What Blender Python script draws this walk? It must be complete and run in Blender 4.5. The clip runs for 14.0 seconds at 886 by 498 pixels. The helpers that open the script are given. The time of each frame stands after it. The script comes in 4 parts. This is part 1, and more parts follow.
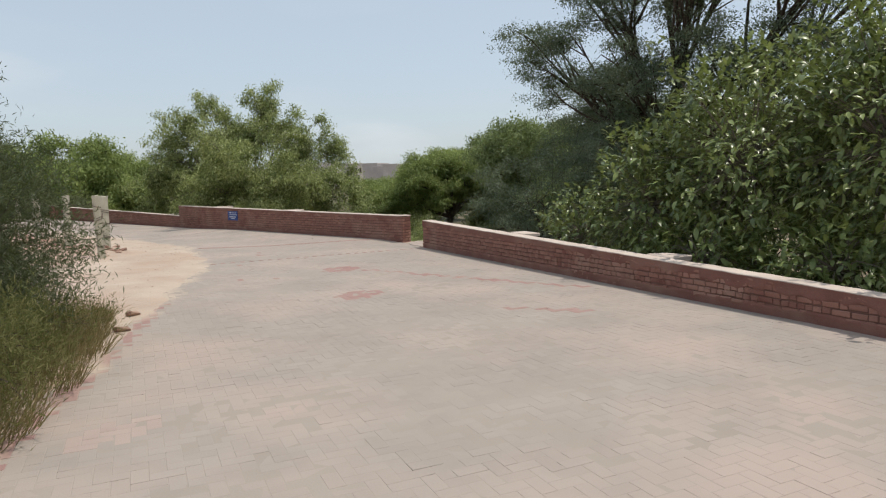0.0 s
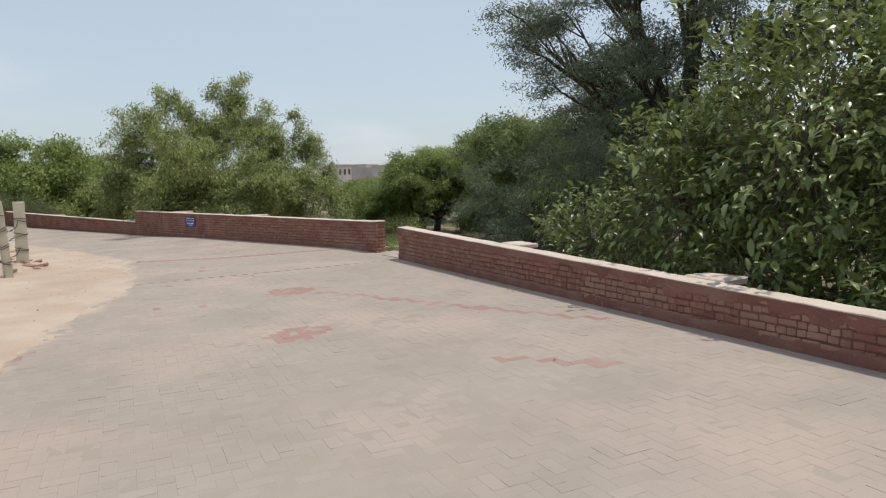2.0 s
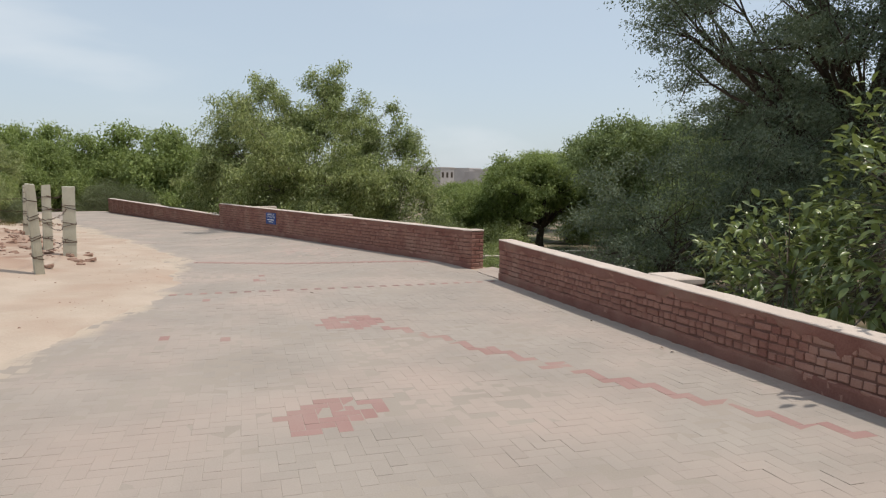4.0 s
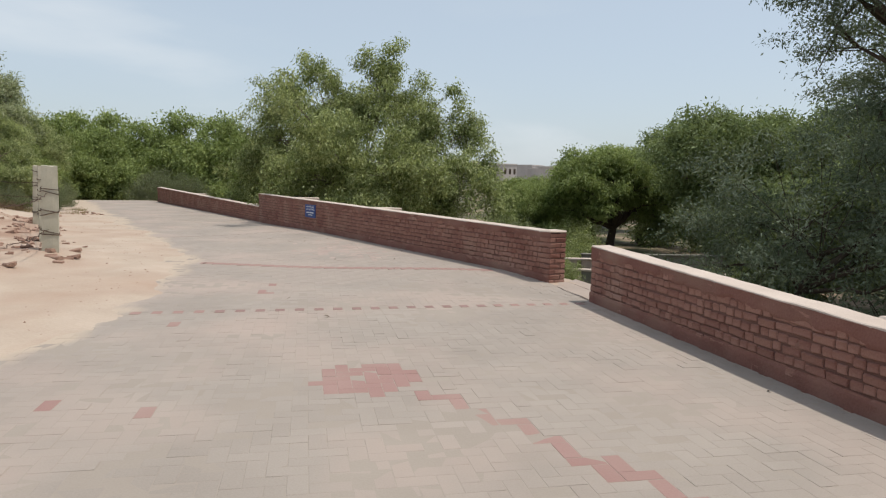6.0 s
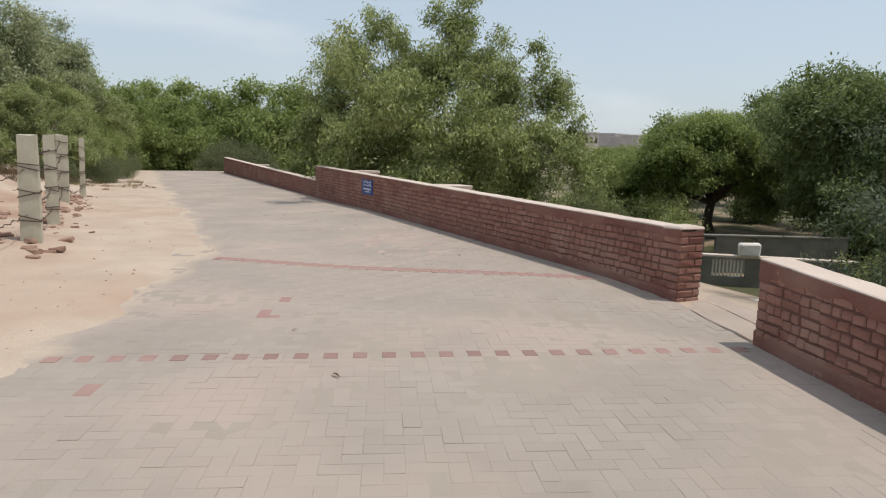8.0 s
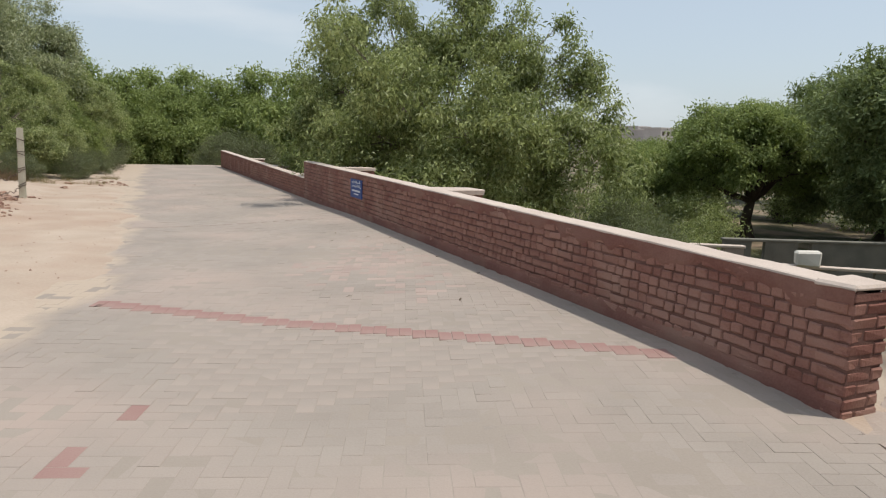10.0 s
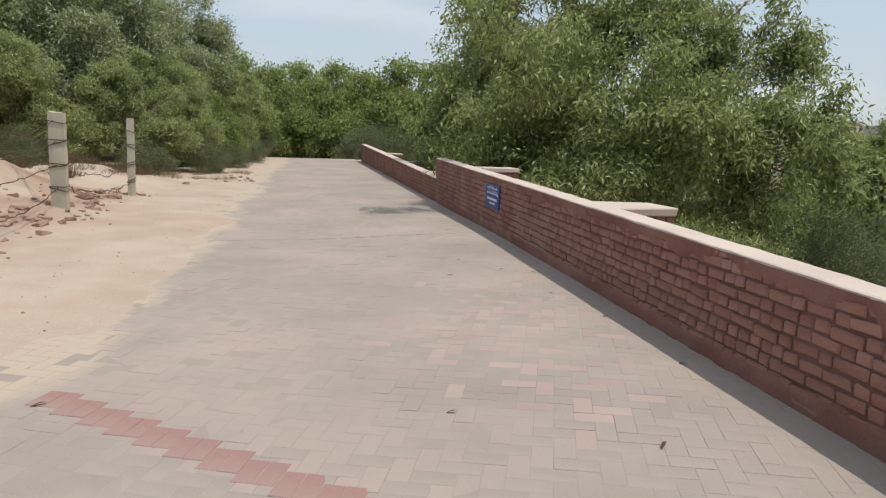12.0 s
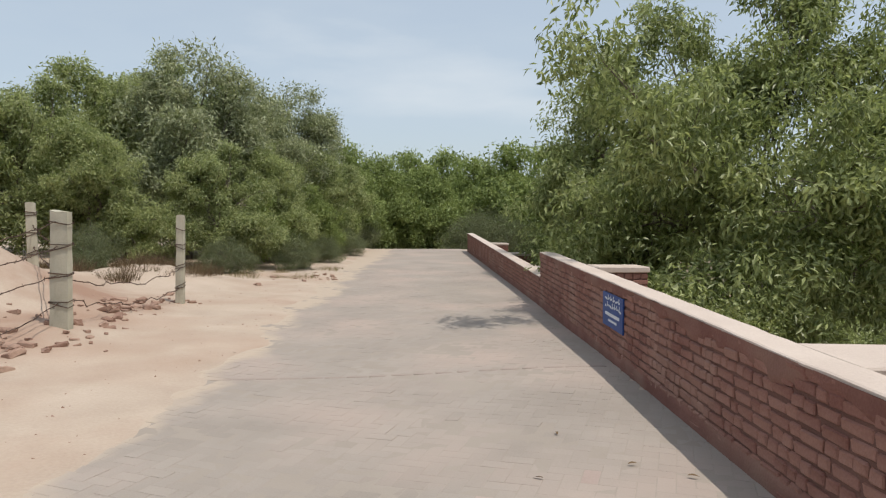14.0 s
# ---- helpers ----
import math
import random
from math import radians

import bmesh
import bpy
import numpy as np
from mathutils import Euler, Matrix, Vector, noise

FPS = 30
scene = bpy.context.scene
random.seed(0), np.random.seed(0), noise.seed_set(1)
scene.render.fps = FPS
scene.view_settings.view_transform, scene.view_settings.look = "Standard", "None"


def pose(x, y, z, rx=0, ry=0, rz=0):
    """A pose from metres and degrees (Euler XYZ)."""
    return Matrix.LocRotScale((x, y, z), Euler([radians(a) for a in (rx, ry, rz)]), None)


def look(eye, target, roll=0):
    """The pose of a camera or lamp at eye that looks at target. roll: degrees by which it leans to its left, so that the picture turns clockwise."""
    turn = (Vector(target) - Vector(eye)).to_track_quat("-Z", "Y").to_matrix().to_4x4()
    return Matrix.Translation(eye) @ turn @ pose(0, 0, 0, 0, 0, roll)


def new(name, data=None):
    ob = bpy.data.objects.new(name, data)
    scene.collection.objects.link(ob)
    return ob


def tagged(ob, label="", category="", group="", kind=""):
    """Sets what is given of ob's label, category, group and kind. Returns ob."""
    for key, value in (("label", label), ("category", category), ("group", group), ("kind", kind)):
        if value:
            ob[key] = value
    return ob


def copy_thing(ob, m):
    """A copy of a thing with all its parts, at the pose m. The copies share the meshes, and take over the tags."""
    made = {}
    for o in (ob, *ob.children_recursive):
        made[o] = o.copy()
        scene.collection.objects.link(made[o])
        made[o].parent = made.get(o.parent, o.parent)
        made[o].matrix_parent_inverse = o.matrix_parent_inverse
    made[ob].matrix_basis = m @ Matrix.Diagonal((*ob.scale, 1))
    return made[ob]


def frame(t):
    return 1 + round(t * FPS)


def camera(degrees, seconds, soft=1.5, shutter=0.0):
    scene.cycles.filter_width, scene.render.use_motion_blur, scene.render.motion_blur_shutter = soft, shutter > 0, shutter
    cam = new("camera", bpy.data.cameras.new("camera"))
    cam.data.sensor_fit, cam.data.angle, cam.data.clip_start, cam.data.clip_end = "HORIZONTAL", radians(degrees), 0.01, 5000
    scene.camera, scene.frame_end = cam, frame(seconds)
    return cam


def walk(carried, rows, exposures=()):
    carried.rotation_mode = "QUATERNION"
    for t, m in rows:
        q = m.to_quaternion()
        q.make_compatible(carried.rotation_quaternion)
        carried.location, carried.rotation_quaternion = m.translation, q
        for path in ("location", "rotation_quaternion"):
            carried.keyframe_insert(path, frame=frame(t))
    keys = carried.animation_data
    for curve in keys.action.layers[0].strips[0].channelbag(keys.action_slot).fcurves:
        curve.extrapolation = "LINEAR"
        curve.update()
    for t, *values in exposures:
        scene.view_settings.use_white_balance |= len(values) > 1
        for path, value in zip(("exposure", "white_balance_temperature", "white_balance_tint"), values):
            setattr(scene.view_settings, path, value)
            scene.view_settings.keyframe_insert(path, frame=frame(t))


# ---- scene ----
cam = camera(67.6, 14.0, soft=1.2)
PATH = [
    (0, (-11.45, -12.287, 1.681), (-10.051, -10.873, 1.475), -1.6),
    (0.5, (-11.064, -11.863, 1.68), (-9.63, -10.482, 1.492), -3.5),
    (1, (-10.507, -11.461, 1.675), (-9.079, -10.086, 1.409), 0.3),
    (1.5, (-10.075, -11.063, 1.672), (-8.689, -9.633, 1.484), -3.2),
    (2, (-9.447, -10.643, 1.644), (-8.029, -9.248, 1.439), -2.1),
    (2.5, (-8.994, -10.149, 1.6), (-7.501, -8.828, 1.442), -2.9),
    (3, (-8.492, -9.591, 1.614), (-7.193, -8.079, 1.448), 1.4),
    (3.5, (-7.96, -8.985, 1.584), (-6.755, -7.4, 1.394), 0.4),
    (5.8, (-5.949, -6.11, 1.432), (-4.83, -4.461, 1.257), 2.9),
    (6, (-5.776, -5.884, 1.403), (-4.729, -4.192, 1.205), 1.4),
    (6.5, (-5.434, -5.323, 1.45), (-4.444, -3.6, 1.222), -0.1),
    (7, (-5.074, -4.75, 1.452), (-4.162, -2.977, 1.293), 2.2),
    (7.5, (-4.753, -4.142, 1.455), (-3.881, -2.35, 1.284), 0.5),
    (8, (-4.382, -3.539, 1.455), (-3.542, -1.748, 1.16), 1.4),
    (10.5, (-2.657, -0.26, 1.469), (-1.902, 1.562, 1.133), 1.0),
    (11, (-2.394, 0.484, 1.471), (-1.776, 2.342, 1.065), -0.5),
    (11.5, (-2.141, 1.102, 1.445), (-1.678, 3.032, 1.2), 0.8),
    (12, (-2.021, 1.692, 1.457), (-1.65, 3.627, 1.111), 1.8),
    (12.5, (-1.74, 2.363, 1.468), (-1.552, 4.34, 1.231), 3.5),
    (13, (-1.523, 3.013, 1.46), (-1.384, 4.999, 1.265), 0.5),
    (13.5, (-1.372, 3.671, 1.485), (-1.324, 5.671, 1.476), -1.1),
    (14, (-1.287, 4.4, 1.516), (-1.272, 6.397, 1.419), 0.1),
]
walk(cam, [(t, look(eye, target, roll)) for t, eye, target, roll in PATH])

# ---- world, sun, exposure ----
SUN_DIR = Vector((0.33, -0.205, 1.0)).normalized()
scene.view_settings.exposure = 0.28
world = bpy.data.worlds.new("world")
scene.world = world
world.use_nodes = True
wn, wl = world.node_tree.nodes, world.node_tree.links
sky = wn.new("ShaderNodeTexSky")
sky.sky_type, sky.sun_disc = "NISHITA", False
sky.sun_elevation = math.asin(SUN_DIR.z)
sky.sun_rotation = math.atan2(SUN_DIR.x, SUN_DIR.y)
sky.air_density, sky.dust_density, sky.ozone_density = 1.0, 2.0, 1.0
# thin haze over the whole sky, with faint wisps of cloud
wtc, wmap, wisp = wn.new("ShaderNodeTexCoord"), wn.new("ShaderNodeMapping"), wn.new("ShaderNodeTexNoise")
wmap.inputs["Scale"].default_value = (1.2, 2.0, 5.0)
wisp.inputs["Scale"].default_value, wisp.inputs["Detail"].default_value = 1.6, 6.0
wl.new(wtc.outputs["Generated"], wmap.inputs["Vector"])
wl.new(wmap.outputs[0], wisp.inputs["Vector"])
wfac = wn.new("ShaderNodeMapRange")
wfac.inputs[1].default_value, wfac.inputs[2].default_value, wfac.inputs[3].default_value, wfac.inputs[4].default_value = 0.45, 0.75, 0.62, 0.80
wl.new(wisp.outputs["Fac"], wfac.inputs[0])
haze = wn.new("ShaderNodeMix")
haze.data_type = "RGBA"
haze.inputs[7].default_value = (4.25, 4.8, 5.25, 1)
wl.new(wfac.outputs[0], haze.inputs[0])
wl.new(sky.outputs[0], haze.inputs[6])
cloud = wn.new("ShaderNodeMix")
cloud.data_type = "RGBA"
cloud.inputs[7].default_value = (6.3, 6.4, 6.5, 1)
cfac = wn.new("ShaderNodeMapRange")
cfac.inputs[1].default_value, cfac.inputs[2].default_value, cfac.inputs[4].default_value = 0.54, 0.82, 0.4
wl.new(wisp.outputs["Fac"], cfac.inputs[0])
wl.new(cfac.outputs[0], cloud.inputs[0])
wl.new(haze.outputs[2], cloud.inputs[6])
wl.new(cloud.outputs[2], wn["Background"].inputs[0])
wn["Background"].inputs[1].default_value = 0.12
sun = new("sun", bpy.data.lights.new("sun", "SUN"))
sun.data.energy, sun.data.angle, sun.data.color = 2.5, radians(0.6), (1.0, 0.94, 0.86)
sun.matrix_world = look(SUN_DIR * 60, (0, 0, 0))


# ---- materials ----
def material(name, c1, c2, rough=0.85, scale=3.0, fine=60.0, bump=0.15, island=0.0, objrand=0.0, leaf=0.0, spec=0.3, c3=None, scale3=0.5, amount3=0.5):
    """Two colours mixed by a coarse and a fine noise, shifted per piece; leaf: share of light let through."""
    m = bpy.data.materials.new(name)
    m.use_nodes = True
    n, l = m.node_tree.nodes, m.node_tree.links
    p = n["Principled BSDF"]
    p.inputs["Roughness"].default_value = rough
    p.inputs["Specular IOR Level"].default_value = spec
    tc = n.new("ShaderNodeTexCoord")

    def noise_node(sc, detail):
        t = n.new("ShaderNodeTexNoise")
        t.inputs["Scale"].default_value, t.inputs["Detail"].default_value = sc, detail
        l.new(tc.outputs["Object"], t.inputs["Vector"])
        return t.outputs["Fac"]

    def math_node(op, a, b):
        t = n.new("ShaderNodeMath")
        t.operation = op
        for k, v in enumerate((a, b)):
            if isinstance(v, (int, float)):
                t.inputs[k].default_value = v
            else:
                l.new(v, t.inputs[k])
        return t.outputs[0]

    coarse, grain = noise_node(scale, 4.0), noise_node(fine, 3.0)
    fac = math_node("ADD", math_node("MULTIPLY", coarse, 1.5), math_node("MULTIPLY", grain, 0.8))
    fac = math_node("SUBTRACT", fac, 0.65)
    if island or objrand:
        if island:
            r = n.new("ShaderNodeNewGeometry").outputs["Random Per Island"]
        else:
            r = n.new("ShaderNodeObjectInfo").outputs["Random"]
        fac = math_node("ADD", fac, math_node("MULTIPLY", math_node("SUBTRACT", r, 0.5), 2.0 * (island or objrand)))
    ramp = n.new("ShaderNodeMix")
    ramp.data_type = "RGBA"
    l.new(fac, ramp.inputs[0])
    ramp.inputs[6].default_value, ramp.inputs[7].default_value = (*c1, 1), (*c2, 1)
    colour = ramp.outputs[2]
    if c3:
        wide = noise_node(scale3, 5.0)
        k = n.new("ShaderNodeMapRange")
        l.new(wide, k.inputs[0])
        k.inputs[1].default_value, k.inputs[2].default_value, k.inputs[4].default_value = 0.45, 0.68, amount3
        mix = n.new("ShaderNodeMix")
        mix.data_type = "RGBA"
        l.new(k.outputs[0], mix.inputs[0])
        l.new(colour, mix.inputs[6])
        mix.inputs[7].default_value = (*c3, 1)
        colour = mix.outputs[2]
    l.new(colour, p.inputs["Base Color"])
    if bump:
        b = n.new("ShaderNodeBump")
        b.inputs["Strength"].default_value, b.inputs["Distance"].default_value = bump, 0.01
        l.new(math_node("ADD", grain, math_node("MULTIPLY", coarse, 0.7)), b.inputs["Height"])
        l.new(b.outputs[0], p.inputs["Normal"])
    if leaf:
        tr = n.new("ShaderNodeBsdfTranslucent")
        hue = n.new("ShaderNodeMix")
        hue.data_type = "RGBA"
        hue.inputs[0].default_value = 0.5
        l.new(colour, hue.inputs[6])
        hue.inputs[7].default_value = (0.30, 0.36, 0.09, 1)
        l.new(hue.outputs[2], tr.inputs[0])
        sh = n.new("ShaderNodeMixShader")
        sh.inputs[0].default_value = leaf
        l.new(p.outputs[0], sh.inputs[1])
        l.new(tr.outputs[0], sh.inputs[2])
        l.new(sh.outputs[0], n["Material Output"].inputs[0])
    return m


PAVER = material("paver_grey", (0.285, 0.245, 0.210), (0.37, 0.32, 0.276), 0.9, 0.9, 90, 0.2, island=0.14, c3=(0.425, 0.335, 0.285), scale3=0.6, amount3=0.75)
PAVER_PART = material("paver_grey_piece", (0.285, 0.245, 0.210), (0.37, 0.32, 0.276), 0.9, 0.9, 90, 0.2, objrand=0.14, c3=(0.425, 0.335, 0.285), scale3=0.6, amount3=0.75)
JOINT = material("joint_sand", (0.30, 0.255, 0.215), (0.36, 0.31, 0.262), 0.95, 1.2, 80, 0.2)
PAVER_PINK = material("paver_pink", (0.285, 0.225, 0.195), (0.35, 0.285, 0.245), 0.9, 1.5, 90, 0.2)
PAVER_BLUSH = material("paver_blush", (0.345, 0.265, 0.230), (0.425, 0.335, 0.288), 0.9, 1.5, 90, 0.2, island=0.25)
PAVER_RED = material("paver_red", (0.29, 0.165, 0.145), (0.35, 0.225, 0.20), 0.9, 1.5, 90, 0.2, island=0.2, c3=(0.37, 0.285, 0.24), scale3=0.9, amount3=0.45)
SETT = material("paver_maroon", (0.225, 0.14, 0.122), (0.31, 0.20, 0.178), 0.9, 1.5, 90, 0.2, objrand=0.3)
BRICK = material("brick", (0.20, 0.085, 0.066), (0.34, 0.180, 0.138), 0.9, 2.2, 70, 0.5, objrand=0.3, c3=(0.36, 0.225, 0.175), scale3=1.6, amount3=0.65)
BRICK_FAR = material("brick_joined", (0.20, 0.085, 0.066), (0.34, 0.180, 0.138), 0.9, 2.2, 70, 0.5, island=0.3, c3=(0.36, 0.225, 0.175), scale3=1.6, amount3=0.65)
MORTAR = material("mortar", (0.105, 0.053, 0.042), (0.20, 0.108, 0.086), 0.95, 2.0, 80, 0.4)
WASH = material("mortar_wash", (0.165, 0.070, 0.055), (0.265, 0.130, 0.102), 0.95, 2.4, 60, 0.5, c3=(0.30, 0.19, 0.145), scale3=1.3, amount3=0.6)
COPING = material("coping_cement", (0.50, 0.41, 0.35), (0.64, 0.545, 0.47), 0.9, 1.6, 60, 0.3)
CONCRETE = material("post_concrete", (0.40, 0.37, 0.285), (0.55, 0.515, 0.41), 0.9, 4.0, 70, 0.3, objrand=0.1)
SLAB = material("slab_cement", (0.32, 0.26, 0.22), (0.44, 0.36, 0.305), 0.9, 2.0, 60, 0.3)
RUIN = material("ruin_plaster", (0.13, 0.125, 0.105), (0.24, 0.225, 0.19), 0.9, 1.5, 40, 0.3)
WHITE = material("whitewash", (0.60, 0.56, 0.50), (0.75, 0.72, 0.66), 0.9, 2.0, 40, 0.1)
WIRE = material("rusty_wire", (0.05, 0.035, 0.028), (0.12, 0.07, 0.05), 0.8, 8, 80, 0)
RUBBLE = material("rubble_brick", (0.22, 0.125, 0.09), (0.42, 0.29, 0.22), 0.95, 6, 60, 0.4, objrand=0.3)
SIGN_BLUE = material("sign_blue", (0.020, 0.055, 0.20), (0.035, 0.085, 0.28), 0.5, 5, 60, 0.05)
SIGN_WHITE = material("sign_white", (0.55, 0.58, 0.62), (0.75, 0.78, 0.8), 0.6, 5, 60, 0)
BARK = material("bark", (0.045, 0.032, 0.024), (0.11, 0.085, 0.065), 0.95, 4, 40, 0.6)
BARK_PALE = material("bark_pale", (0.13, 0.105, 0.08), (0.24, 0.20, 0.16), 0.95, 4, 40, 0.6)
# olive, its tones spread wide to paint in sunlit clumps and dark hollows
LEAF_OLIVE = material("leaf_olive", (0.10, 0.13, 0.042), (0.50, 0.545, 0.235), 0.42, 1.0, 3, 0, island=0.5, leaf=0.46, spec=0.5)
LEAF_DARK = material("leaf_dark", (0.062, 0.088, 0.060), (0.20, 0.24, 0.165), 0.6, 1.1, 3, 0, island=0.35, leaf=0.25)
LEAF_BRIGHT = material("leaf_bright", (0.135, 0.18, 0.058), (0.38, 0.445, 0.16), 0.55, 0.9, 3, 0, island=0.5, leaf=0.44)
LEAF_GREY = material("leaf_grey", (0.1, 0.12, 0.065), (0.22, 0.235, 0.135), 0.7, 1.1, 3, 0, island=0.35, leaf=0.3)
LEAF_DUSTY = material("leaf_dusty", (0.18, 0.20, 0.11), (0.52, 0.54, 0.345), 0.55, 0.9, 3, 0, island=0.5, leaf=0.4)
LEAF_SAGE = material("leaf_sage", (0.155, 0.19, 0.074), (0.55, 0.585, 0.285), 0.48, 0.8, 3, 0, island=0.5, leaf=0.54, spec=0.5)
LEAF_MID = material("leaf_mid", (0.10, 0.135, 0.055), (0.28, 0.335, 0.15), 0.6, 0.6, 3, 0, island=0.5, leaf=0.35)
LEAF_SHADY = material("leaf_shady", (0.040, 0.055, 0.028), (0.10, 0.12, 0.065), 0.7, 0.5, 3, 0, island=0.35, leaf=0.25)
LEAF_STRAW = material("leaf_straw", (0.075, 0.085, 0.025), (0.20, 0.185, 0.075), 0.8, 1.2, 3, 0, island=0.4, leaf=0.3)
LEAF_BIG = material("leaf_big", (0.060, 0.090, 0.028), (0.29, 0.345, 0.115), 0.32, 1.1, 5, 0, island=0.4, leaf=0.22, spec=0.5)
LEAF_BIG_PART = material("leaf_big_piece", (0.060, 0.090, 0.028), (0.29, 0.345, 0.115), 0.32, 1.1, 5, 0, objrand=0.4, leaf=0.22, spec=0.5)
DRY = material("dry_stems", (0.16, 0.12, 0.055), (0.30, 0.235, 0.12), 0.9, 2, 20, 0, island=0.3, leaf=0.2)
BRUSH = material("dry_brush", (0.09, 0.055, 0.035), (0.20, 0.135, 0.085), 0.9, 2, 20, 0, island=0.3, leaf=0.15)
# the haze over the far houses is put into these pale colours
TOWN_HAZED = material("town_wall", (0.42, 0.38, 0.36), (0.58, 0.53, 0.50), 0.9, 0.2, 2, 0, objrand=0.3)


# ---- mesh helpers ----
def mesh_object(name, verts, faces, mat, parent=None, label="", smooth=False):
    me = bpy.data.meshes.new(name)
    me.from_pydata(np.asarray(verts).tolist() if not isinstance(verts, list) else verts, [], np.asarray(faces).tolist() if not isinstance(faces, list) else faces)
    me.materials.append(mat)
    if smooth:
        me.polygons.foreach_set("use_smooth", [True] * len(me.polygons))
    me.update()
    ob = new(name, me)
    ob.parent = parent
    if label:
        tagged(ob, label)
    return ob


def part(name, bm, mat, parent=None, label="", smooth=False):
    me = bpy.data.meshes.new(name)
    bm.to_mesh(me)
    bm.free()
    me.materials.append(mat)
    if smooth:
        me.polygons.foreach_set("use_smooth", [True] * len(me.polygons))
    ob = new(name, me)
    ob.parent = parent
    if label:
        tagged(ob, label)
    return ob


def empty(name, x=0, y=0, z=0, rz=0):
    ob = new(name)
    ob.matrix_basis = pose(x, y, z, 0, 0, rz)
    return ob


def block(bm, x0, x1, y0, y1, z0, z1, bevel=0.0, jitter=0.0, rng=None):
    """A box, its corners jittered and edges bevelled, into bm."""
    r = bmesh.ops.create_cube(bm, size=1.0)
    vs = r["verts"]
    for v in vs:
        v.co = Vector((x0 if v.co.x < 0 else x1, y0 if v.co.y < 0 else y1, z0 if v.co.z < 0 else z1))
        if jitter:
            v.co += Vector([rng.uniform(-jitter, jitter) for _ in range(3)])
    if bevel:
        es = list({e for v in vs for e in v.link_edges})
        bmesh.ops.bevel(bm, geom=es, offset=bevel, segments=1, affect="EDGES")
    return bm


def tube(points, radii, sides=6):
    """A tapered tube along points: verts and faces."""
    pts = [Vector(p) for p in points]
    V, F = [], []
    for i, p in enumerate(pts):
        d = (pts[min(i + 1, len(pts) - 1)] - pts[max(i - 1, 0)])
        d = d.normalized() if d.length > 1e-6 else Vector((0, 0, 1))
        a = d.orthogonal().normalized()
        b = d.cross(a)
        for k in range(sides):
            t = 2 * math.pi * k / sides
            V.append(tuple(p + (a * math.cos(t) + b * math.sin(t)) * radii[i]))
        if i:
            o, q = (i - 1) * sides, i * sides
            F += [(o + k, o + (k + 1) % sides, q + (k + 1) % sides, q + k) for k in range(sides)]
    V.append(tuple(pts[-1]))
    q = (len(pts) - 1) * sides
    F += [(q + k, q + (k + 1) % sides, len(V) - 1) for k in range(sides)]
    return V, F


def merged(pieces):
    V, F = [], []
    for v, f in pieces:
        o = len(V)
        V += v
        F += [tuple(i + o for i in g) for g in f]
    return V, F


def smooth01(t):
    t = np.clip(t, 0, 1)
    return t * t * (3 - 2 * t)


def hills(x, y, wave, seed):
    """Cheap smooth noise of about -1 to 1."""
    x, y = np.asarray(x, float) / wave, np.asarray(y, float) / wave
    s = seed * 1.7
    return (np.sin(x * 1.9 + s + 1.3 * np.sin(y * 1.3 + s)) + np.sin(y * 2.3 - s + 1.1 * np.sin(x * 1.7 - 2 * s)) + 0.7 * np.sin((x + y) * 3.1 + 3 * s)) / 2.7


# ---- plan ----
EDGE_Y = [-60, -17, -12.3, -8.2, -5.5, -3.9, -1.75, 1.35, 2.4, 4.2, 5.6, 6.7, 9.0, 12.0, 15.0, 27, 36, 80]
EDGE_X = [-36, -16.0, -13.7, -11.3, -9.5, -8.55, -7.2, -5.12, -4.75, -4.2, -3.8, -3.5, -3.36, -3.42, -3.62, -4.1, -4.3, -9]
WALL_Y = [-60, 0.0, 1.3, 15.7, 33.4, 80]
WALL_X = [-21.2, 0.0, 0.455, 0.455, 0.0, -4]
SLOPE = 0.3535  # the first parapet runs along x = SLOPE * y
ROAD_AXIS = radians(-20)


def road_left(y):
    return np.interp(y, EDGE_Y, EDGE_X)


def road_right(y):
    return np.interp(y, WALL_Y, WALL_X)


def crossfall(x, y):
    """The road rises a little towards the middle parapet."""
    x, y = np.asarray(x, float), np.asarray(y, float)
    return 0.075 * smooth01((x + 2.4) / 2.6) * smooth01((y - 0.6) / 2.0) * (1 - smooth01((y - 10) / 5))


def ground_height(x, y):
    x, y = np.asarray(x, float), np.asarray(y, float)
    s = road_left(y) - x
    ragged = 0.22 * hills(x, y, 0.9, 3) + 0.10 * hills(x, y, 0.33, 5)
    left = smooth01((s + ragged + 0.12) / 0.7)
    h = crossfall(x, y) - 0.0062 + 0.0012 * hills(x, y, 1.3, 11) + left * (0.040 + 0.014 * hills(x, y, 1.6, 1) + 0.010 * hills(x, y, 0.42, 2))
    h = h + 0.10 * smooth01((s - 1.0) / 2.5) * smooth01((y - 0) / 6) * (1 + 0.4 * hills(x, y, 2.2, 7))
    for cx, cy, a, r in ((-8.9, 13.5, 1.6, 2.15), (-8.4, 16.6, 0.25, 1.3), (-7.6, 18.6, 0.35, 1.6), (-11.5, 16.5, 0.9, 2.2), (-5.7, 6.4, 0.12, 0.8), (-7.2, 5.2, 0.22, 1.0), (-5.9, 12.0, 0.08, 0.7)):
        h = h + a * np.exp(-((x - cx) ** 2 + (y - cy) ** 2) / (2 * (r * 0.6) ** 2))
    r = x - road_right(y) - 0.42
    drop = smooth01(r / 0.5) * 0.35 + smooth01((r - 0.4) / 13) * 3.0
    h = h - drop * (1 + 0.05 * hills(x, y, 3, 4)) - smooth01((y - 35) / 12) * 0.9 * (r < 8)
    far = smooth01((np.hypot(x, y) - 60) / 200)
    return h + far * 2.5


